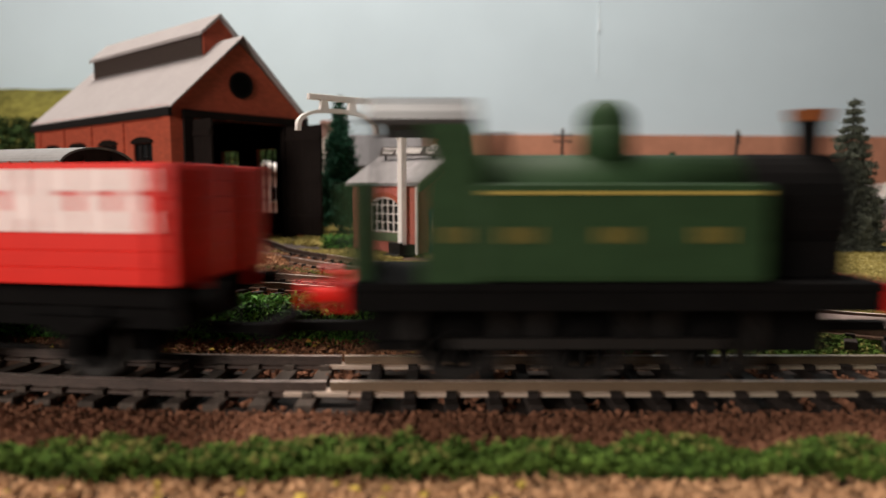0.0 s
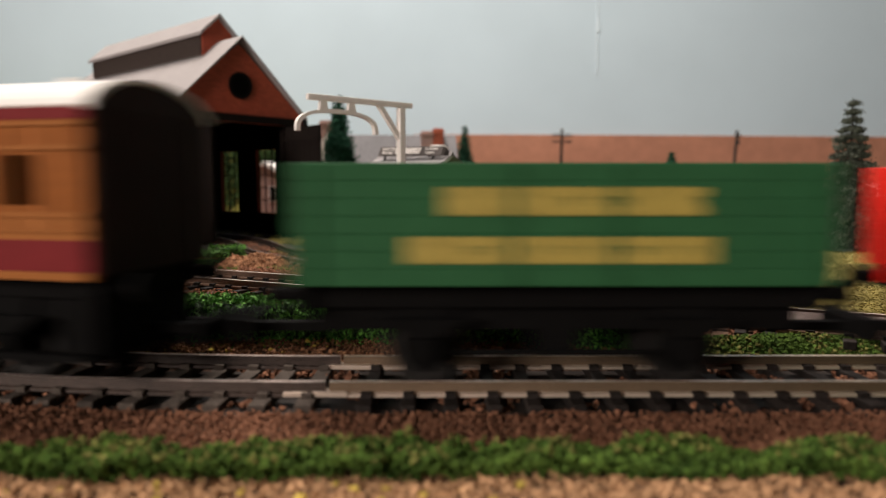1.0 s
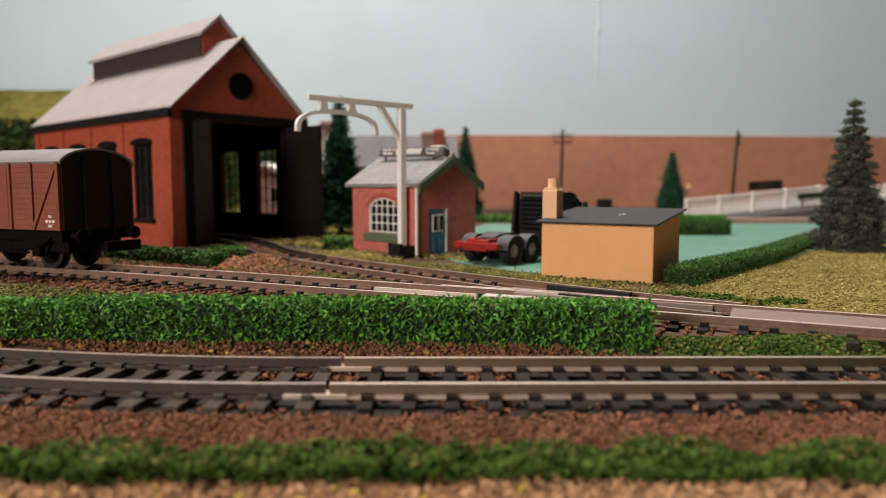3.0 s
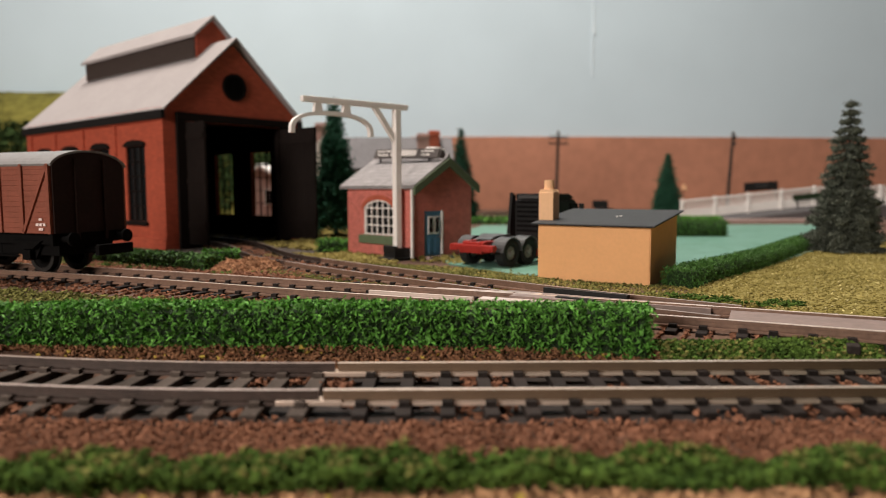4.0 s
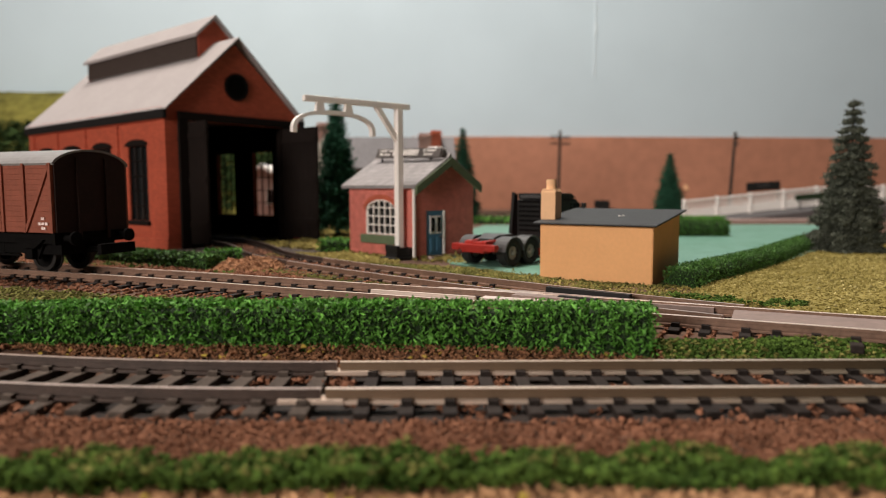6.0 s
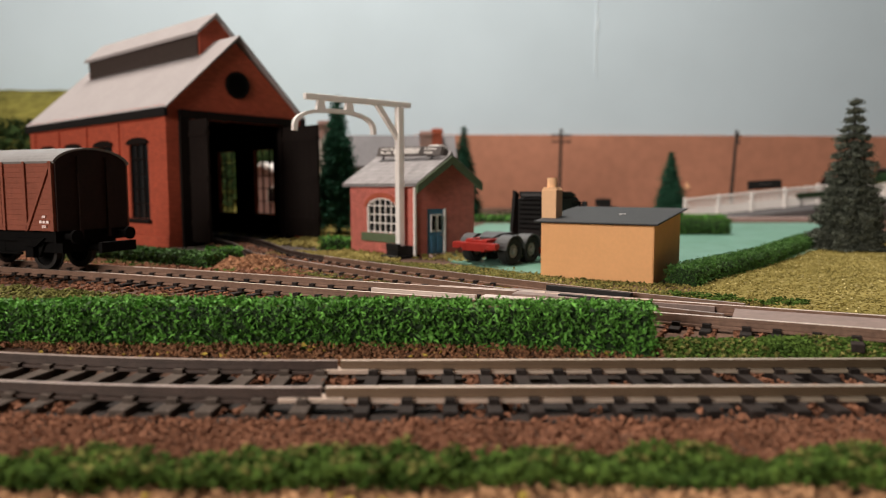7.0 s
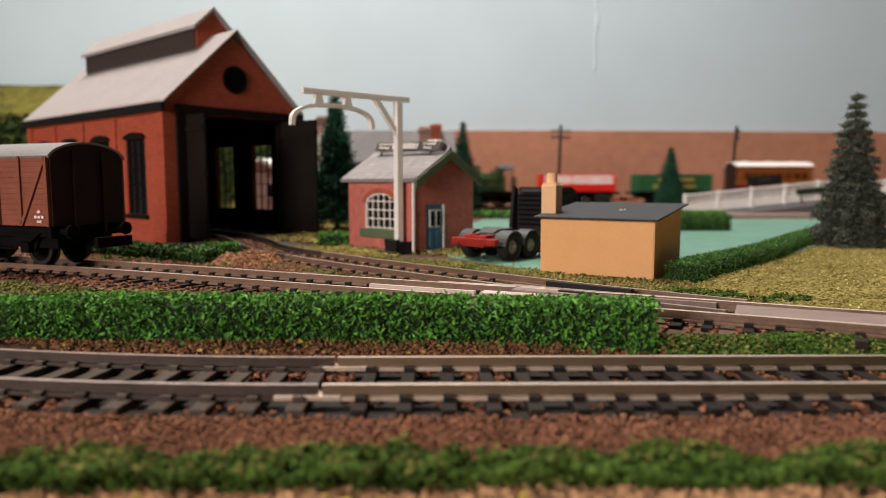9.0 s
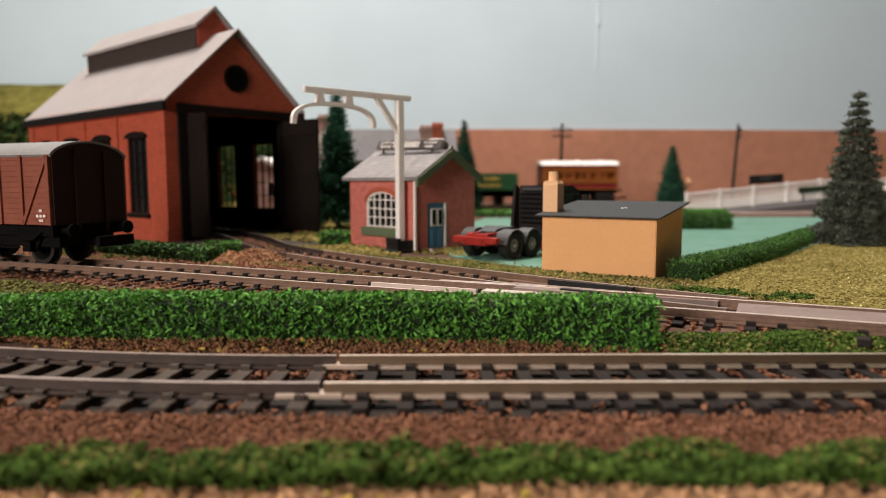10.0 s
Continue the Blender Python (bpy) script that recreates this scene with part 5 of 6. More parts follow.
    part("safety_valve", bm, M_SOOT_UNLIT, v)
    # cab and bunker
    for s in (-1, 1):
        bm = bmesh.new()
        prism(bm, [(-0.0262, 0.0180), (-0.0168, 0.0180), (-0.0168, 0.0440), (-0.0262, 0.0440), (-0.0250, 0.0410), (-0.0236, 0.0380), (-0.0250, 0.0350), (-0.0262, 0.0335)], "y", s * 0.0150 - 0.0005, s * 0.0150 + 0.0005)
        side = part("cab_side", bm, M_LOCO_GREEN, v)
        bm = bmesh.new()
        rod(bm, (-0.0346, s * 0.0142, 0.0340), (-0.0346, s * 0.0142, 0.0446), 0.0005, seg=8)
        part("roof_pillar", bm, M_SOOT_UNLIT, v)
        bm = bmesh.new()
        for k in range(3):
            box(bm, -0.0225 + k * 0.0016, -0.0218 + k * 0.0016, s * 0.0156 - 0.0002, s * 0.0156 + 0.0002, 0.0245, 0.0270)
        part("lettering", bm, M_GOLD_DIM, side, "faded yellow lettering bars")
    bm = bmesh.new()
    box(bm, -0.0180, -0.0170, -0.0145, 0.0145, 0.0180, 0.0440)
    part("cab_front", bm, M_LOCO_GREEN, v)
    bm = bmesh.new()
    R = [(0.0165 * math.sin(a), 0.0440 + 0.0050 * (math.cos(a) - math.cos(1.3)) / (1 - math.cos(1.3))) for a in np.linspace(-1.3, 1.3, 13)]
    prism(bm, [*R, *[(u * 0.97, w - 0.0008) for u, w in reversed(R)]], "x", -0.0355, -0.0170)
    part("cab_roof", bm, M_GREYPLASTIC, v, "grey arched cab roof")
    bm = bmesh.new()
    box(bm, -0.0382, -0.0345, -0.0145, 0.0145, 0.0180, 0.0340, 0.0006)
    part("bunker", bm, M_LOCO_GREEN, v)
    for e, xe in ((-1, 0.0392), (1, 0.0507)):
        bm = bmesh.new()
        box(bm, e * xe - 0.0007, e * xe + 0.0007, -0.0160, 0.0160, 0.0130, 0.0178, 0.0002)
        beam = part("buffer_beam", bm, M_WAGON_RED, v, "red buffer beam")
        for s in (-1, 1):
            bm = bmesh.new()
            rod(bm, (e * (xe + 0.0003), s * 0.0115, 0.0155), (e * (xe + 0.0048), s * 0.0115, 0.0155), 0.0013, seg=12)
            rod(bm, (e * (xe + 0.0048), s * 0.0115, 0.0155), (e * (xe + 0.0059), s * 0.0115, 0.0155), 0.0026, seg=16)
            part("buffer", bm, M_WAGON_RED, beam, "red-stocked buffer")
        bm = bmesh.new()
        box(bm, min(e * 0.035, e * (xe + 0.0098)), max(e * 0.035, e * (xe + 0.0098)), -0.0012, 0.0012, 0.0072, 0.0088)
        part("coupling", bm, M_SOOT_UNLIT, v)
    for s in (-1, 1):
        bm = bmesh.new()
        box(bm, -0.034, -0.027, s * 0.0152 - 0.001, s * 0.0152 + 0.001, 0.0075, 0.0084)
        box(bm, -0.0310, -0.0300, s * 0.0150 - 0.0003, s * 0.0150 + 0.0003, 0.0080, 0.0166)
        part("cab_step", bm, M_SOOT_UNLIT, v)
    return v, wheels


def goods_van():
    """Standing van on the siding."""
    v = thing("goods_van", "bauxite-brown goods van with grey arched roof", "van", pose(-0.1585, 0.2662, YARD_TOP, 0, 0, -22.2))
    L, B, z0, z1 = 0.0350, 0.0150, 0.0145, 0.0385
    for s in (-1, 1):
        n, outline = 13, [(-0.0006, z1), (-0.0006, z0)]
        for k in range(n):
            a, b = z0 + (z1 - z0) * k / n, z0 + (z1 - z0) * (k + 1) / n
            outline += [(0.0005, a), (0.0006, a + 0.0001), (0.0006, b - 0.0001), (0.0005, b)]
        bm = bmesh.new()
        prism(bm, [(s * (B + u), w) for u, w in outline], "x", -L, L)
        part("side", bm, M_VAN, v)
        for x in (-0.0345, -0.0215, -0.0105, 0.0105, 0.0215, 0.0345):
            bm = bmesh.new()
            box(bm, x - 0.0006, x + 0.0006, s * (B + 0.0009) - 0.0004, s * (B + 0.0009) + 0.0004, z0, z1)
            part("strap", bm, M_VAN, v)
        for sg in (-1, 1):
            bm = bmesh.new()
            d = Vector((sg * 0.0125, 0, z1 - z0 - 0.001))
            m = Matrix.Translation((sg * 0.0280, s * (B + 0.0009), (z0 + z1) / 2)) @ Matrix.Rotation(math.atan2(d.x, d.z), 4, "Y")
            box(bm, -0.0006, 0.0006, -0.0004, 0.0004, -d.length / 2, d.length / 2, 0, m)
            part("brace", bm, M_VAN, v)
        bm = bmesh.new()
        box(bm, -0.0095, 0.0095, s * (B + 0.0008) - 0.0004, s * (B + 0.0008) + 0.0004, z0 + 0.001, z1 - 0.002)
        part("van_door", bm, M_VAN, v)
        bm = bmesh.new()
        for x0, w, z in ((0.0295, 0.0016, 0.0190), (0.0280, 0.0050, 0.0172), (0.0293, 0.0022, 0.0156)):
            for k in range(3):
                a = x0 + w * k / 3
                box(bm, a, a + w / 3 * 0.7, s * (B + 0.0008) - 0.0003, s * (B + 0.0008) + 0.0003, z, z + 0.0009)
        part("lettering", bm, M_LETTER, v, "small white lettering bars")
        bm = bmesh.new()
        arc = [(B * math.sin(a) / math.sin(1.3), z1 + 0.0048 * (math.cos(a) - math.cos(1.3)) / (1 - math.cos(1.3))) for a in np.linspace(-1.3, 1.3, 13)]
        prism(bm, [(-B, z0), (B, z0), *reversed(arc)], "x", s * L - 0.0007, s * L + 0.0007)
        # van ends use a darker brown than the sides to paint them unlit
        end = part("van_end", bm, M_VAN_END, v, "brown van end, darkened as its unlit side")
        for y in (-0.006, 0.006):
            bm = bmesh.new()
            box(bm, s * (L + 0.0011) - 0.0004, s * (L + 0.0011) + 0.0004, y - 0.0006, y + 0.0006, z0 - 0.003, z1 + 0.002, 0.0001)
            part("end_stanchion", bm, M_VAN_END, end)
    bm = bmesh.new()
    R = [((B + 0.0012) * math.sin(a) / math.sin(1.3), z1 + 0.0052 * (math.cos(a) - math.cos(1.3)) / (1 - math.cos(1.3))) for a in np.linspace(-1.3, 1.3, 17)]
    prism(bm, [*R, *[(u * 0.97, w - 0.0007) for u, w in reversed(R)]], "x", -L - 0.0012, L + 0.0012)
    part("roof", bm, M_VAN_ROOF, v, "pale grey arched roof")
    running_gear(v, L, 0.040, z0)


goods_van()
RED = open_wagon(M_WAGON_RED, "scarlet open wagon with white lettering", [(0.0800, 0.0012, 0.0312, 0.0100, M_LETTER), (0.0110, -0.0315, 0.0213, 0.0028, M_LETTER)])
GREEN = open_wagon(M_WAGON_GREEN, "green open wagon with yellow lettering bars", [(0.041, 0.0015, 0.0312, 0.0044, M_GOLD), (0.049, -0.0005, 0.0235, 0.0042, M_GOLD)])
COACH = coach()
ENGINE = tank_engine()

# ---- road tractor ----


def road_tractor():
    t = thing("lorry_tractor", "black lorry tractor unit with red chassis", "lorry", pose(0.0220, 0.2933, 0.0006, 0, 0, 46.5))
    # local x runs forward, the origin under the rear axle
    bm = bmesh.new()
    for s in (-1, 1):
        box(bm, -0.012, 0.052, s * 0.0050 - 0.0009, s * 0.0050 + 0.0009, 0.0058, 0.0088, 0.0002)
    for x in (-0.012, -0.002, 0.012, 0.026):
        box(bm, x, x + 0.002, -0.005, 0.005, 0.006, 0.0086)
    prism(bm, [(-0.0120, 0.0070), (-0.0104, 0.0066), (-0.0088, 0.0082), (-0.0096, 0.0094), (-0.0118, 0.0092)], "y", -0.0116, 0.0116)
    for y in (-0.0042, 0.0042):
        box(bm, -0.0100, 0.0, y - 0.0014, y + 0.0014, 0.0086, 0.0108, 0.0004)
    box(bm, -0.0104, -0.0080, -0.0058, 0.0058, 0.0088, 0.0104, 0.0004)
    box(bm, 0.0200, 0.036, -0.0122, -0.0060, 0.0030, 0.0088, 0.0006)
    box(bm, 0.0200, 0.036, 0.0060, 0.0122, 0.0030, 0.0088, 0.0006)
    part("chassis", bm, M_REDPAINT, t, "red chassis frame and tanks")
    bm = bmesh.new()
    prism(bm, [(-0.007, 0.0088), (0.016, 0.0088), (0.013, 0.0116), (-0.002, 0.0112)], "y", -0.0060, 0.0060)
    prism(bm, [(-0.004, 0.0112), (0.011, 0.0116), (0.010, 0.0128), (0.000, 0.0126)], "y", -0.0042, 0.0042)
    part("fifth_wheel", bm, M_GREYPLASTIC, t, "grey coupling plate")
    for x in (0.0, 0.0125, 0.0445):
        for s in (-1, 1):
            w = new("wheel")
            w.parent = t
            w.location = (x, s * 0.0098, 0.0057)
            bm = bmesh.new()
            ring(bm, 0.0057, 0.0029, -0.0026, 0.0026, 32)
            bmesh.ops.bevel(bm, geom=[e for e in bm.edges if abs(e.verts[0].co.y - e.verts[1].co.y) < 1e-6 and abs(e.verts[0].co.xz.length - e.verts[1].co.xz.length) < 1e-6], offset=0.0006, segments=2, affect="EDGES")
            part("tyre", bm, M_TYRE, w)
            bm = bmesh.new()
            rod(bm, (0, -0.0016, 0), (0, 0.0016, 0), 0.0030, seg=24)
            rod(bm, (0, s * 0.0014, 0), (0, s * 0.0026, 0), 0.0014, 0.0010, 14)
            for k in range(8):
                a = k * math.pi / 4
                rod(bm, (0.0023 * math.cos(a), s * 0.0015, 0.0023 * math.sin(a)), (0.0023 * math.cos(a), s * 0.0021, 0.0023 * math.sin(a)), 0.0003, seg=6)
            part("rim", bm, M_VAN_ROOF, w, "pale grey wheel rim")
            bm = bmesh.new()
            R = [(x * 0 + 0.0067 * math.cos(a), 0.0067 * math.sin(a)) for a in np.linspace(0.1, math.pi - 0.1, 13)]
            Q = [(u * 0.92, q * 0.92) for u, q in reversed(R)]
            if x < 0.03:
                prism(bm, R + Q, "y", -0.0032, 0.0032, Matrix.Translation((x, s * 0.0098, 0.0057)))
                part("mudguard", bm, M_GREYPLASTIC, t)
            else:
                bm.free()
    bm = bmesh.new()
    prism(bm, [(0.034, 0.0060), (0.0515, 0.0040), (0.0525, 0.0180), (0.0500, 0.0262), (0.0465, 0.0280), (0.034, 0.0280)], "y", -0.0128, 0.0128)
    bmesh.ops.bevel(bm, geom=list(bm.edges), offset=0.0012, segments=3, affect="EDGES")
    cab = part("cab", bm, M_BLACK, t, "black sleeper cab")
    for s in (-1, 1):
        bm = bmesh.new()
        prism(bm, [(0.042, 0.0175), (0.0507, 0.0172), (0.0492, 0.0255), (0.042, 0.0255)], "y", s * 0.0129 - 0.0001, s * 0.0129 + 0.0001)
        part("side_window", bm, M_DARKGLASS, cab)
        bm = bmesh.new()
        box(bm, 0.0500, 0.0520, s * 0.0138 - 0.0010, s * 0.0138 + 0.0010, 0.0175, 0.0255, 0.0004)
        part("mirror", bm, M_BLACK, cab)
        bm = bmesh.new()
        prism(bm, [(0.0290, 0.0070), (0.0345, 0.0070), (0.0345, 0.0290), (0.0318, 0.0305)], "y", s * 0.0124 - 0.0008, s * 0.0124 + 0.0008)
        part("side_fairing", bm, M_BLACK, cab)
    bm = bmesh.new()
    for k in range(7):
        z = 0.0125 + k * 0.0022
        box(bm, 0.0330, 0.0338, -0.0100, 0.0100, z, z + 0.0008)
    part("rear_ribs", bm, M_SOOT_UNLIT, cab)
    bm = bmesh.new()
    prism(bm, [(0.0350, 0.0280), (0.0480, 0.0280), (0.0430, 0.0300), (0.0350, 0.0300)], "y", -0.0118, 0.0118)
    part("roof_deflector", bm, M_BLACK, cab)
    bm = bmesh.new()
    prism(bm, [(0.0335, 0.0278), (0.0350, 0.0278), (0.0350, 0.0292), (0.0335, 0.0292)], "y", -0.0095, 0.0095)
    part("roof_trim", bm, M_GREYPLASTIC, cab, "pale grey roof trim")
    for s in (-1, 1):
        bm = bmesh.new()
        box(bm, -0.0124, -0.0119, s * 0.0090 - 0.0018, s * 0.0090 + 0.0018, 0.0068, 0.0080)
        part("tail_light", bm, M_REDPAINT, t, "red tail light")


road_tractor()

# ---- hedges, trees, scatter ----


def hedge(name, line, width, height, material, label, per_mm2, size, seed, z=0.0):
    """A clipped hedge along a line: a rough core, coloured dark for the shade within, wrapped in small curled leaves.
    """
    h = thing(name, label, "hedge", None, "hedges of the yard")
    path = spline([(*p, 0) for p in line], 0.003)
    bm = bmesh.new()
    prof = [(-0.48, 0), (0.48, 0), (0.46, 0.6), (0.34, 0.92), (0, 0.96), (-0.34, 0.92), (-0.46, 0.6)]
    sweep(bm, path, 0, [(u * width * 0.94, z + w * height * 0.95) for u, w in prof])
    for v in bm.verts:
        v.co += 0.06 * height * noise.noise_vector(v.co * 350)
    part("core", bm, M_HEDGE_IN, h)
    rng = np.random.default_rng(seed)
    length = sum((b - a).length for a, b in zip(path, path[1:]))
    n = int(length * (2 * height + width) * 1e6 * per_mm2)
    pts = []
    for _ in range(n):
        k = int(rng.integers(0, len(path)))
        side = side_of(path, k)
        u = rng.uniform(0, 2 * height + width)
        if u < height:
            a, b = -0.5 * width, u
        elif u < height + width:
            a, b = u - height - 0.5 * width, height
        else:
            a, b = 0.5 * width, u - height - width
        q = max(0, b / height - 0.8) / 0.2
        a *= 1 - 0.14 * q
        sag = 0.07 * noise.noise((k * 0.11 + seed, 0.3, 0))
        p = path[k] + side * a + Vector((0, 0, z + b * (1 + sag)))
        d = rng.normal(0, 0.00035, 3)
        t = (rng.random() - 0.5) * 0.003
        pts.append((p.x + d[0] - side.y * t * -1, p.y + d[1] + side.x * t, max(p.z + d[2], z)))
    for e, k in ((-1, 0), (1, len(path) - 1)):
        side = side_of(path, k)
        out = Vector((side.y, -side.x, 0)) * e
        for _ in range(int(width * height * 1e6 * per_mm2)):
            p = path[k] + side * width * rng.uniform(-0.48, 0.48) + out * rng.normal(0.0002, 0.0004)
            pts.append((p.x, p.y, z + rng.uniform(0, height * 0.97)))
    flakes("leaves", pts, size, material, "small curled green leaves", "", seed, h)
    return h


hedge("hedge", [(-0.135, 0.1520), (-0.105, 0.1500), (-0.065, 0.1480), (-0.02, 0.1475), (0.020, 0.1465), (0.0445, 0.1440)], 0.0080, 0.0098, M_HEDGE, "clipped bright green hedge between the tracks", 5.5, 0.00043, 3, -0.0012)
hedge("hedge", [(-0.178, 0.330), (-0.149, 0.315), (-0.120, 0.298), (-0.092, 0.281)], 0.007, 0.0058, M_HEDGE_DARK, "low dark green hedge beside the engine shed", 2.5, 0.0006, 4)
hedge("hedge", [(-0.102, 0.304), (-0.088, 0.307)], 0.006, 0.0060, M_HEDGE, "low green hedge beside the shed doors", 2.5, 0.0006, 14)
hedge("hedge", [(0.081, 0.229), (0.094, 0.245), (0.117, 0.270), (0.145, 0.302), (0.172, 0.338), (0.200, 0.374), (0.222, 0.395)], 0.010, 0.0060, M_HEDGE_DARK, "winding dark green hedge round the field", 6.0, 0.00032, 5)
hedge("hedge", [(0.125, 0.470), (0.160, 0.468), (0.193, 0.466)], 0.020, 0.0105, M_HEDGE_DARK, "short dark green hedge behind the yard", 3.5, 0.0005, 6)
hedge("hedge", [(-0.0605, 0.362), (-0.0455, 0.357)], 0.008, 0.0066, M_HEDGE, "small green hedge beside the office", 2.5, 0.0006, 7)
hedge("hedge", [(0.015, 0.640), (0.12, 0.640), (0.26, 0.640)], 0.030, 0.0050, M_HEDGE, "low green bank before the far line", 1.0, 0.0010, 8)


def fir(name, x, y, height, radius, material, label, seed, bare=0.1, tiers=18, droop=0.35, size=0.0016, per=90, base=True, loose=0.13, taper=0.85):
    """A conifer: tapered trunk, tiers of drooping boughs, each a spray of small needles."""
    t = thing(name, label, "tree", Matrix.Translation((x, y, 0)), "fir trees")
    rng = np.random.default_rng(seed)
    bm = bmesh.new()
    rod(bm, (0, 0, 0), (0, 0, height * 0.96), radius * 0.10, radius * 0.015, 10)
    if base:
        rod(bm, (0, 0, 0), (0, 0, 0.0012), radius * 0.55, radius * 0.5, 20)
    part("trunk", bm, M_BARK, t, "dark brown trunk")
    bm = bmesh.new()
    pts = []
    for k in range(tiers):
        f = (k + 0.5) / tiers
        z = height * (bare + (1 - bare) * f)
        r = radius * (1 - f) ** taper * rng.uniform(0.88, 1.08) + 0.0008
        n = max(5, int(13 * (1 - f) + 5))
        for j in range(n):
            a = 2 * math.pi * (j + rng.random() * 0.7) / n + k
            ln = r * rng.uniform(0.78, 1.12)
            tip = Vector((ln * math.cos(a), ln * math.sin(a), z - droop * ln))
            rod(bm, (0, 0, z), tip, 0.0003, 0.0001, 4)
            m = int(per * ln / radius) + 8
            u = rng.random(m) ** 0.6
            spread = loose * radius
            for q in u:
                d = rng.normal(0, 1, 3) * spread * (0.35 + 0.65 * q) * (1 - 0.4 * f)
                pts.append((tip.x * q + d[0], tip.y * q + d[1], max(z + (tip.z - z) * q + d[2] * 0.7, 0.0015)))
    for _ in range(40):
        pts.append((rng.normal(0, 0.0005), rng.normal(0, 0.0005), height * rng.uniform(0.93, 1.0)))
    part("boughs", bm, M_BARK, t)
    flakes("crown", pts, size, material, "dense needle sprays", "", seed, t)


fir("fir_tree", 0.2095, 0.352, 0.0775, 0.0170, M_FIR_GREY, "grey-green bottlebrush fir on the field", 21, 0.06, 18, 0.42, 0.00055, 640, True, 0.092, 0.74)
fir("fir_tree", -0.0690, 0.470, 0.0935, 0.0185, M_FIR, "tall slim blue-green fir beside the shed", 22, 0.165, 24, 0.6, 0.0008, 200)
fir("fir_tree", 0.0255, 0.730, 0.0950, 0.0190, M_FIR, "slim blue-green fir behind the office", 23, 0.05, 20, 0.6, 0.0010, 120)
fir("fir_tree", 0.2470, 0.738, 0.0690, 0.0190, M_FIR, "small cone-shaped green fir before the far line", 24, 0.02, 18, 0.6, 0.0010, 130)


def pole(x, y, h, lean, label, turn=0):
    p = thing("telegraph_pole", label, "telegraph pole", pose(x, y, -0.003, 0, lean, 0) @ pose(0, 0, 0, 0, 0, turn), "telegraph poles")
    bm = bmesh.new()
    rod(bm, (0, 0, 0), (0, 0, h), 0.0024, 0.0018, 10)
    part("post", bm, M_BARK, p)
    for z, w in ((h - 0.0085, 0.0125), (h - 0.0165, 0.0125)):
        bm = bmesh.new()
        box(bm, -w, w, -0.0036, -0.0022, z - 0.0010, z + 0.0010, 0.0002)
        arm = part("crossarm", bm, M_BARK, p)
        for k in (-0.85, -0.45, 0.45, 0.85):
            bm = bmesh.new()
            rod(bm, (k * w, -0.0029, z + 0.0010), (k * w, -0.0029, z + 0.0034), 0.0007, 0.0005, 8)
            part("insulator", bm, M_BARK, arm)


pole(0.1555, 0.900, 0.1090, 1.2, "dark brown telegraph pole with two crossarms")
pole(0.3800, 0.900, 0.1075, 3.0, "dark brown leaning telegraph pole with crossarms", 72)


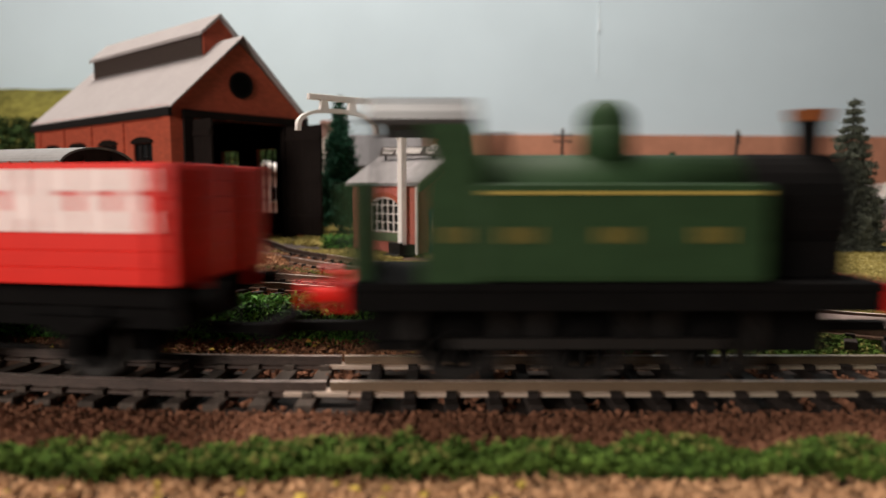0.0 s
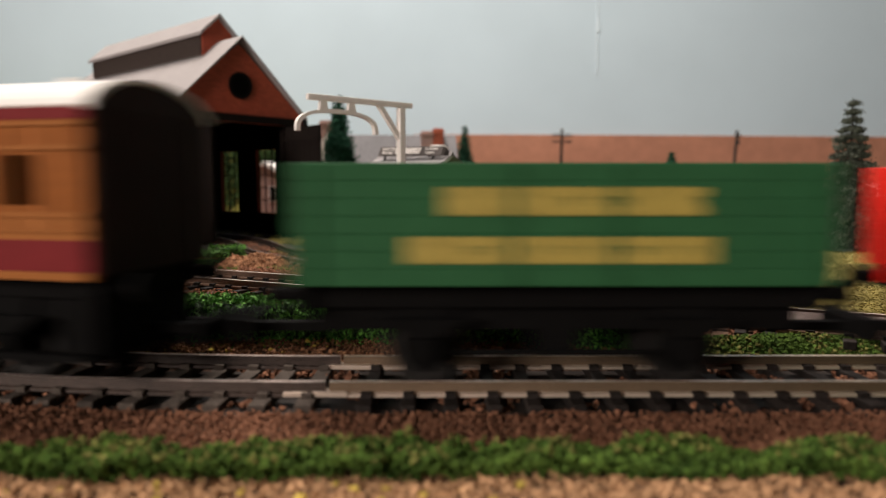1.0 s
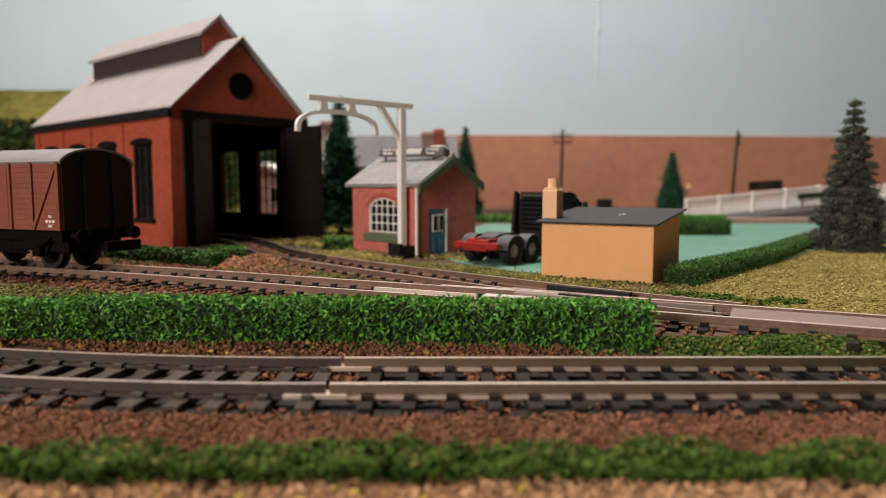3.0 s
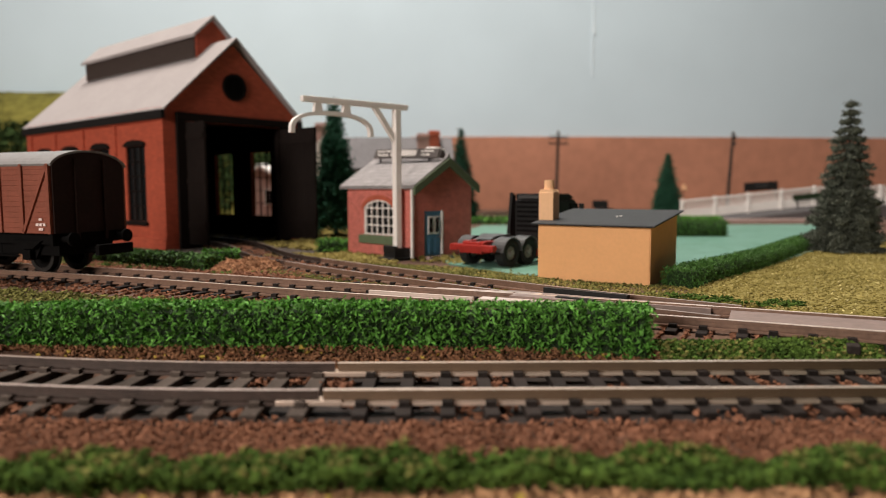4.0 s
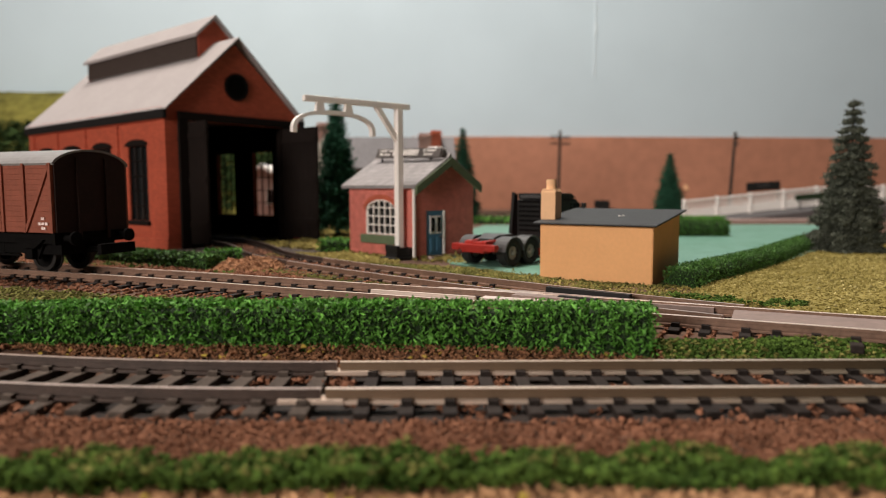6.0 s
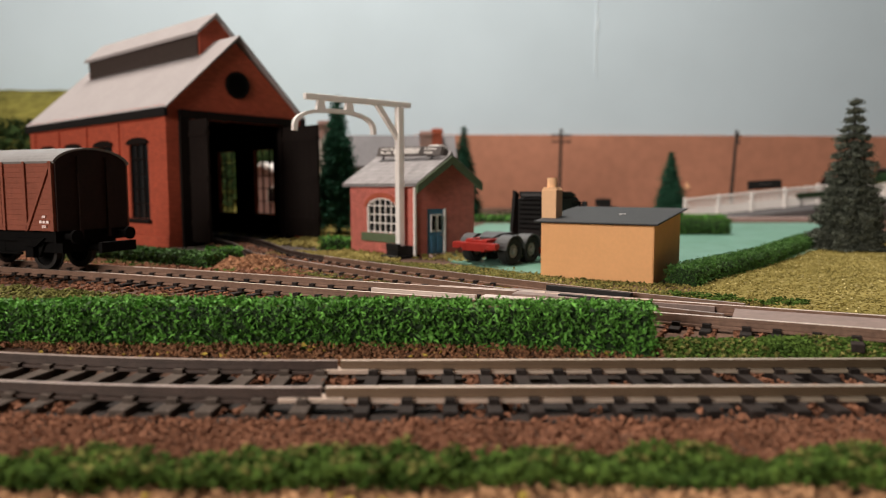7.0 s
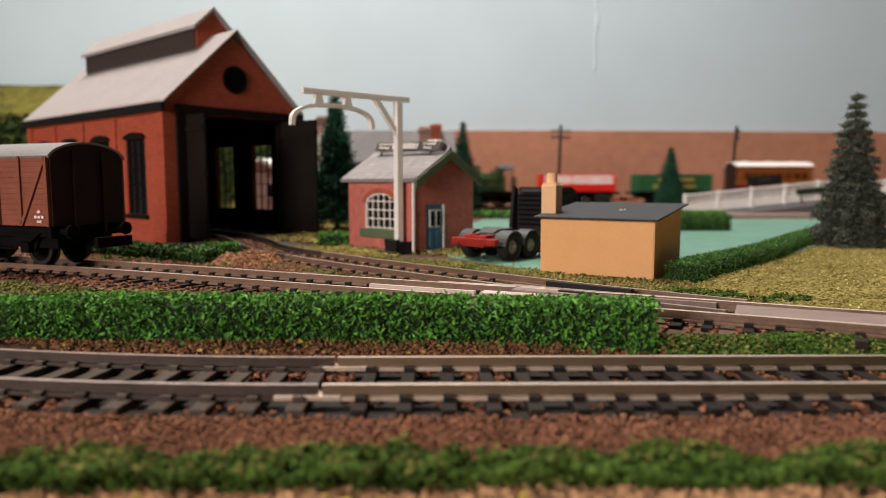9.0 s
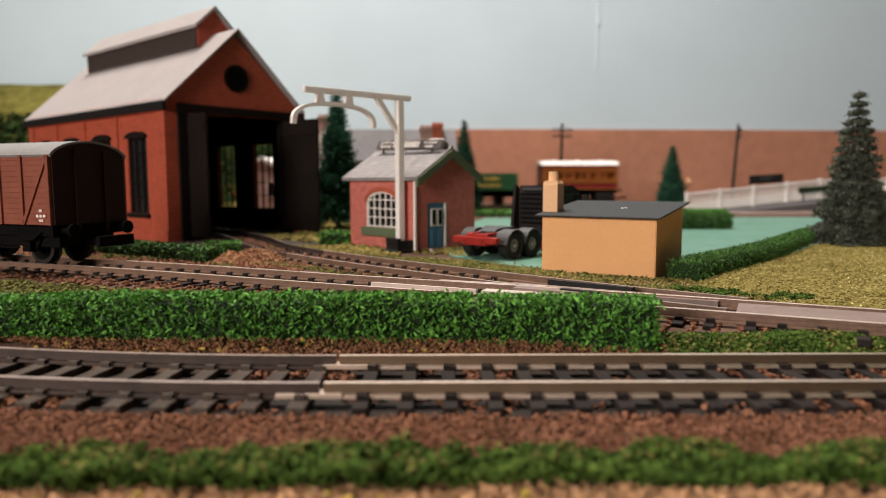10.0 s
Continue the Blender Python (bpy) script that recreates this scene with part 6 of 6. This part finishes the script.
def station_ramp():
    p = thing("platform_ramp", "grey station platform ramp with pink edging", "platform")
    bm = bmesh.new()
    prism(bm, [(0.262, -0.001), (0.66, -0.001), (0.66, 0.0165), (0.40, 0.0150), (0.262, 0.0005)], "y", 0.655, 0.735)
    part("ramp", bm, M_PLATFORM, p)
    bm = bmesh.new()
    prism(bm, [(0.262, -0.001), (0.66, -0.001), (0.66, 0.0034), (0.262, 0.0030)], "y", 0.640, 0.655)
    part("edging", bm, M_PLAT_EDGE, p, "pinkish brick edging")
    f = thing("platform_fence", "white plastic fence with solid foot along the platform ramp", "fence")

    bm = bmesh.new()
    box(bm, -0.00055, 0.00055, -0.0004, 0.0004, -0.0046, 0.0046)
    picket = mesh_of("picket", bm, M_WHITE)

    def foot(x):
        return 0.0005 + 0.0995 * min(0.146, max(0, x - 0.2515))
    for k in range(12):
        x = 0.2515 + k * 0.034
        bm = bmesh.new()
        box(bm, x - 0.0014, x + 0.0014, 0.7033, 0.7067, 0, foot(x) + 0.0202, 0.0003)
        part("post", bm, M_WHITE, f)
        if k == 11:
            break
        xa, xb = x + 0.0014, x + 0.0326
        za, zb = foot(xa), foot(xb)
        for lo, hi, nm in ((0.0003, 0.0088, "panel"), (0.0176, 0.0192, "top_rail")):
            bm = bmesh.new()
            y0, y1 = (0.7043, 0.7055) if nm == "panel" else (0.7036, 0.7064)
            prism(bm, [(xa, za + lo), (xb, zb + lo), (xb, zb + hi), (xa, za + hi)], "y", y0, y1)
            part(nm, bm, M_WHITE, f)
        for j in range(15):
            u = xa + (xb - xa) * (j + 0.5) / 15
            ob = new("picket", picket)
            ob.parent = f
            ob.location = (u, 0.70495, foot(u) + 0.0132)
    s = thing("platform_nameboard", "black platform nameboard behind the fence", "sign", pose(0.342, 0.722, 0, 0, -3, 0))
    bm = bmesh.new()
    box(bm, -0.0175, 0.0175, -0.001, 0.001, 0.0295, 0.0385, 0.0003)
    b = part("board", bm, M_BLACK, s)
    bm = bmesh.new()
    for k in range(7):
        box(bm, -0.006 + k * 0.0018, -0.0048 + k * 0.0018, -0.0016, -0.001, 0.0336, 0.0356)
    part("lettering", bm, M_GREYPLASTIC, b, "faint grey lettering bars")
    for x in (-0.015, 0.015):
        bm = bmesh.new()
        rod(bm, (x, 0, 0.004), (x, 0, 0.031), 0.0008, seg=8)
        part("leg", bm, M_BLACK, s)
    s = thing("platform_sign", "dark green sign before the white fence", "sign", pose(0.379, 0.690, 0.0130, 0, -5, 0))
    bm = bmesh.new()
    box(bm, -0.020, 0.020, -0.001, 0.001, 0.0080, 0.0140, 0.0003)
    part("board", bm, M_HEDGE_IN, s)
    for x in (-0.016, 0.016):
        bm = bmesh.new()
        rod(bm, (x, 0, -0.001), (x, 0, 0.008), 0.0007, seg=8)
        part("leg", bm, M_BLACK, s)
    b = thing("bench", "black bench before the far line", "bench", pose(0.1800, 0.740, -0.002, 0, 0, 0))
    bm = bmesh.new()
    box(bm, -0.0095, 0.0095, -0.003, 0.003, 0.0095, 0.0130, 0.0004)
    part("seat", bm, M_BLACK, b)
    bm = bmesh.new()
    box(bm, -0.0120, 0.0050, 0.003, 0.0045, 0.0130, 0.0212, 0.0008)
    part("backrest", bm, M_BLACK, b)
    for x in (-0.007, 0.007):
        bm = bmesh.new()
        box(bm, x - 0.001, x + 0.001, -0.003, 0.003, -0.002, 0.0095)
        part("leg", bm, M_BLACK, b)


station_ramp()


def scatter():
    rng = np.random.default_rng(11)

    def area(n, x0, x1, y0, y1, keep=None, lift=0.0, z=None):
        out = []
        while len(out) < n:
            x, y = rng.uniform(x0, x1), rng.uniform(y0, y1)
            if keep is None or keep(x, y):
                out.append((x, y, (ground_z(x, y) if z is None else z) + lift * rng.random()))
        return out

    def mid(x):
        return Y_FRONT + ((x - X_LEFT) ** 2 / (2 * R_LOOP) if x < X_LEFT else 0)
    crumbs("ballast", area(20000, -0.15, 0.13, 0.137, 0.170, lambda x, y: 0.0125 < y - mid(x) < 0.024 and not (x > 0.046 and y > 0.139), 0.0010), 0.00034, M_EARTH_TAN, "fine tan-brown ballast grains behind the running line", "ballast", 12)
    crumbs("ballast", area(2200, -0.15, 0.13, 0.112, 0.160, lambda x, y: abs(y - mid(x)) < 0.013 and noise.noise((x * 70, y * 70, 7)) > 0.12, 0.0014), 0.0006, M_BALLAST, "loose brown ballast between the sleepers", "ballast", 14)
    crumbs("ballast", area(36000, -0.15, 0.13, 0.090, 0.140, lambda x, y: y > 0.0900 and y - mid(x) < -0.0148 + 0.0016 * noise.noise((x * 120, 1, 0)), 0.0012), 0.00032, M_BALLAST, "fine red-brown ballast along the front edge", "ballast", 13)

    a_path = [Vector(p) for p in spline(A_LINE, 0.004)]
    b_path = [Vector(p) for p in spline(B_LINE, 0.004)]
    pts = []
    for path, w in ((a_path, 0.025), (b_path, 0.014)):
        for _ in range(12000):
            i = int(rng.integers(1, len(path)))
            n = side_of(path, i)
            p = path[i] + n * rng.uniform(-w, w)
            if p.x > 0.045 and p.y < 0.1455:
                continue
            pts.append((p.x, p.y, max(ground_z(p.x, p.y), -0.001) + 0.0007 * rng.random()))
    crumbs("ballast", pts, 0.0006, M_BALLAST, "brown ballast grains along the siding", "ballast", 15)
    # front turf strip and the ground before it
    def turf(x, y):
        w = 0.0039 + 0.0028 * noise.noise((x * 60, 0, 2)) + 0.001 * noise.noise((x * 240, 0, 5))
        return abs(y - 0.0886 - 0.0012 * noise.noise((x * 35, 4, 0))) < w
    def lumps(n):
        out = []
        for x, y, z in area(n, -0.12, 0.12, 0.076, 0.100, turf):
            h = 0.0016 + 0.0022 * max(0, 0.5 + noise.noise((x * 110, y * 160, 6)) + 0.5 * noise.noise((x * 300, y * 300, 1)))
            out.append((x, y, z + h * rng.random() ** 0.6))
        return out
    crumbs("turf", lumps(19000), 0.00045, M_TURF, "ragged strip of green turf before the track", "turf", 16)
    crumbs("turf", [(x, y, z + 0.0006) for x, y, z in lumps(3000) if z > -0.0022], 0.0004, M_TURF_LIGHT, "lighter green tips on the turf strip", "turf", 38)
    crumbs("sand", area(14000, -0.10, 0.10, 0.062, 0.0865, None, 0.0006), 0.0005, M_SAND, "tan scatter at the layout's front edge", "scatter", 17)
    crumbs("straw_flock", area(60, -0.075, 0.01, 0.072, 0.0830, None, 0.001), 0.0007, M_YELLOW, "yellow flock specks at the front edge", "scatter", 18)
    crumbs("turf", area(9000, 0.046, 0.135, 0.1365, 0.1475, lambda x, y: y < 0.1462 + 0.0014 * noise.noise((x * 110, y * 60, 4)) and y > 0.1376 + 0.0012 * noise.noise((x * 130, 3, 8)), 0.0013), 0.00045, M_TURF, "green turf between the two tracks", "turf", 19)
    crumbs("turf", area(1800, 0.046, 0.135, 0.1375, 0.1470, lambda x, y: noise.noise((x * 90, y * 140, 12)) > 0.0, 0.0017), 0.00040, M_TURF_LIGHT, "lighter tips on the turf between the tracks", "turf", 39)
    crumbs("turf", area(15000, -0.24, -0.03, 0.160, 0.260, lambda x, y: y < 0.188 - (x + 0.03) * 0.36 + 0.004 * noise.noise((x * 90, y * 90, 0)) and y > 0.164 - (x + 0.03) * 0.06, 0.0010), 0.00048, M_TURF_LIGHT, "light green turf before the siding", "turf", 20)
    crumbs("flock", area(130, -0.12, 0.05, 0.1385, 0.1450, None, 0.001), 0.00045, M_YELLOW, "yellow flock at the hedge foot", "scatter", 24)
    # straw field
    def field(x, y):
        edge = np.interp(y, [0.17, 0.21, 0.235, 0.27, 0.302, 0.338, 0.374, 0.42], [0.095, 0.075, 0.092, 0.122, 0.150, 0.178, 0.206, 0.24])
        return x > edge and x - 0.098 > (0.163 - y) * 2.0
    crumbs("field_flock", area(48000, 0.07, 0.34, 0.165, 0.43, field, 0.0006), 0.00045, M_STRAW, "straw-yellow flock of the field", "field", 21)
    crumbs("field_flock", area(2600, 0.07, 0.30, 0.165, 0.40, field, 0.0009), 0.00036, M_PALE_STRAW, "pale straw specks over the field", "field", 40)
    crumbs("grass_flock", area(2600, -0.085, -0.018, 0.300, 0.350, lambda x, y: 0.282 < y + 0.62 * (x + 0.03) and (y + 0.75 * (x + 0.03)) > 0.2935 + 0.004 * noise.noise((x * 80, y * 80, 2)), 0.0008), 0.0006, M_STRAW, "olive flock between the shed road and the office", "grass", 41)
    crumbs("turf", area(650, 0.07, 0.16, 0.165, 0.215, lambda x, y: 0.0 < y - (0.2085 - (x - 0.055) * 0.50) < 0.010 and noise.noise((x * 80, y * 80, 3)) > 0.16, 0.0014), 0.0005, M_TURF, "tufts of green turf along the siding", "turf", 22)
    crumbs("turf", area(1500, -0.075, -0.012, 0.222, 0.285, lambda x, y: abs(y - (0.247 - (x + 0.03) * 0.75)) < 0.006 + 0.004 * noise.noise((x * 70, y * 70, 0)), 0.0006), 0.0005, M_TURF_LIGHT, "light green turf between the sidings", "turf", 33)
    crumbs("turf", area(2400, -0.03, 0.045, 0.250, 0.305, lambda x, y: 0.020 < (x * 0.62 + y - 0.2400) < 0.044 + 0.006 * noise.noise((x * 60, y * 60, 0)), 0.0006), 0.0005, M_TURF_LIGHT, "patchy green turf before the office", "turf", 34)
    crumbs("grass_flock", area(5000, -0.02, 0.085, 0.19, 0.30, lambda x, y: 0.000 < (x * 0.50 + y - 0.2165) < 0.075 and (x < 0.03 or y < 0.258 - 0.64 * (x - 0.034)), 0.0005), 0.00045, M_STRAW, "straw flock beside the hut", "grass", 42)
    crumbs("turf", area(3600, -0.02, 0.085, 0.19, 0.30, lambda x, y: noise.noise((x * 70, y * 70, 5)) > -0.15 and 0.000 < (x * 0.50 + y - 0.2165) < 0.075 and (x < 0.03 or y < 0.258 - 0.64 * (x - 0.034)), 0.0006), 0.0005, M_TURF_LIGHT, "green turf beside the hut", "turf", 23)
    crumbs("ballast", area(9000, -0.30, -0.05, 0.24, 0.40, lambda x, y: 0.010 < (y - 0.211 + (x + 0.033) * 0.45) < 0.085 and not (x > -0.09 and y > 0.30), 0.0007), 0.0007, M_BALLAST, "brown grit before the engine shed", "ballast", 36)
    crumbs("turf", area(2600, -0.30, -0.08, 0.24, 0.40, lambda x, y: 0.012 < (y - 0.211 + (x + 0.033) * 0.45) < 0.075 and noise.noise((x * 45, y * 45, 9)) > 0.1, 0.0008), 0.0006, M_TURF, "patchy green turf before the engine shed", "turf", 37)
    crumbs("grass_flock", area(6000, -0.16, 0.02, 0.30, 0.60, lambda x, y: x * 0.9 + y > 0.305 and not (x > -0.012 and y > 0.36), 0.0007), 0.0013, M_STRAW, "olive flock grass round the office", "grass", 25)
    heap = []
    for x, y, z in area(2600, -0.10, -0.060, 0.270, 0.302, lambda x, y: ((x + 0.079) / 0.016) ** 2 + ((y - 0.286) / 0.012) ** 2 < 1, 0.0008):
        q = 1 - ((x + 0.079) / 0.016) ** 2 - ((y - 0.286) / 0.012) ** 2
        heap.append((x, y, z + 0.0042 * q * (0.8 + 0.4 * noise.noise((x * 150, y * 150, 0)))))
    crumbs("rubble", heap, 0.0009, M_EARTH_TAN, "heap of tan earth beside the shed road", "rubble", 26)


scatter()

# ---- what moves: the train goes round the oval ----


def ease(a, b, t):
    u = min(max((t - a) / (b - a), 0), 1)
    return u * u * (3 - 2 * u)


def motions():
    speed, step = 0.2205, 0.25
    for (body, wheels), lead, r in ((ENGINE, 0.1100, 0.0088), (RED, 0.0, 0.0062), (GREEN, -0.1117, 0.0062), (COACH, -0.2260, 0.0062)):
        rows = []
        for k in range(41):
            t = k * step
            s = 0.0209 + lead + speed * (t - 0.5) + (0.0074 * max(0.0, 1 - t / 0.25) if lead == 0 else 0.002 * max(0.0, 1 - t / 0.5))
            s -= 0.0118 * ease(1.4, 2.05, t) + 0.0097 * ease(2.5, 7.0, t) - 0.0170 * ease(8.0, 9.7, t)
            xa, ya, _ = on_loop(s + 0.022)
            xb, yb, _ = on_loop(s - 0.022)
            rows.append((t, pose((xa + xb) / 2, (ya + yb) / 2, RAIL_TOP + climb((ya + yb) / 2), 0, 0, math.degrees(math.atan2(ya - yb, xa - xb)))))
        walk(body, rows)
        for w in wheels:
            x0 = w.location.x
            turns = []
            n = math.ceil(10.0 * speed / r / 1.2)
            for k in range(n + 1):
                t = 10.0 * k / n
                turns.append((t, pose(x0, 0, r, 0, math.degrees(speed * t / r) % 360, 0)))
            walk(w, turns)


motions()
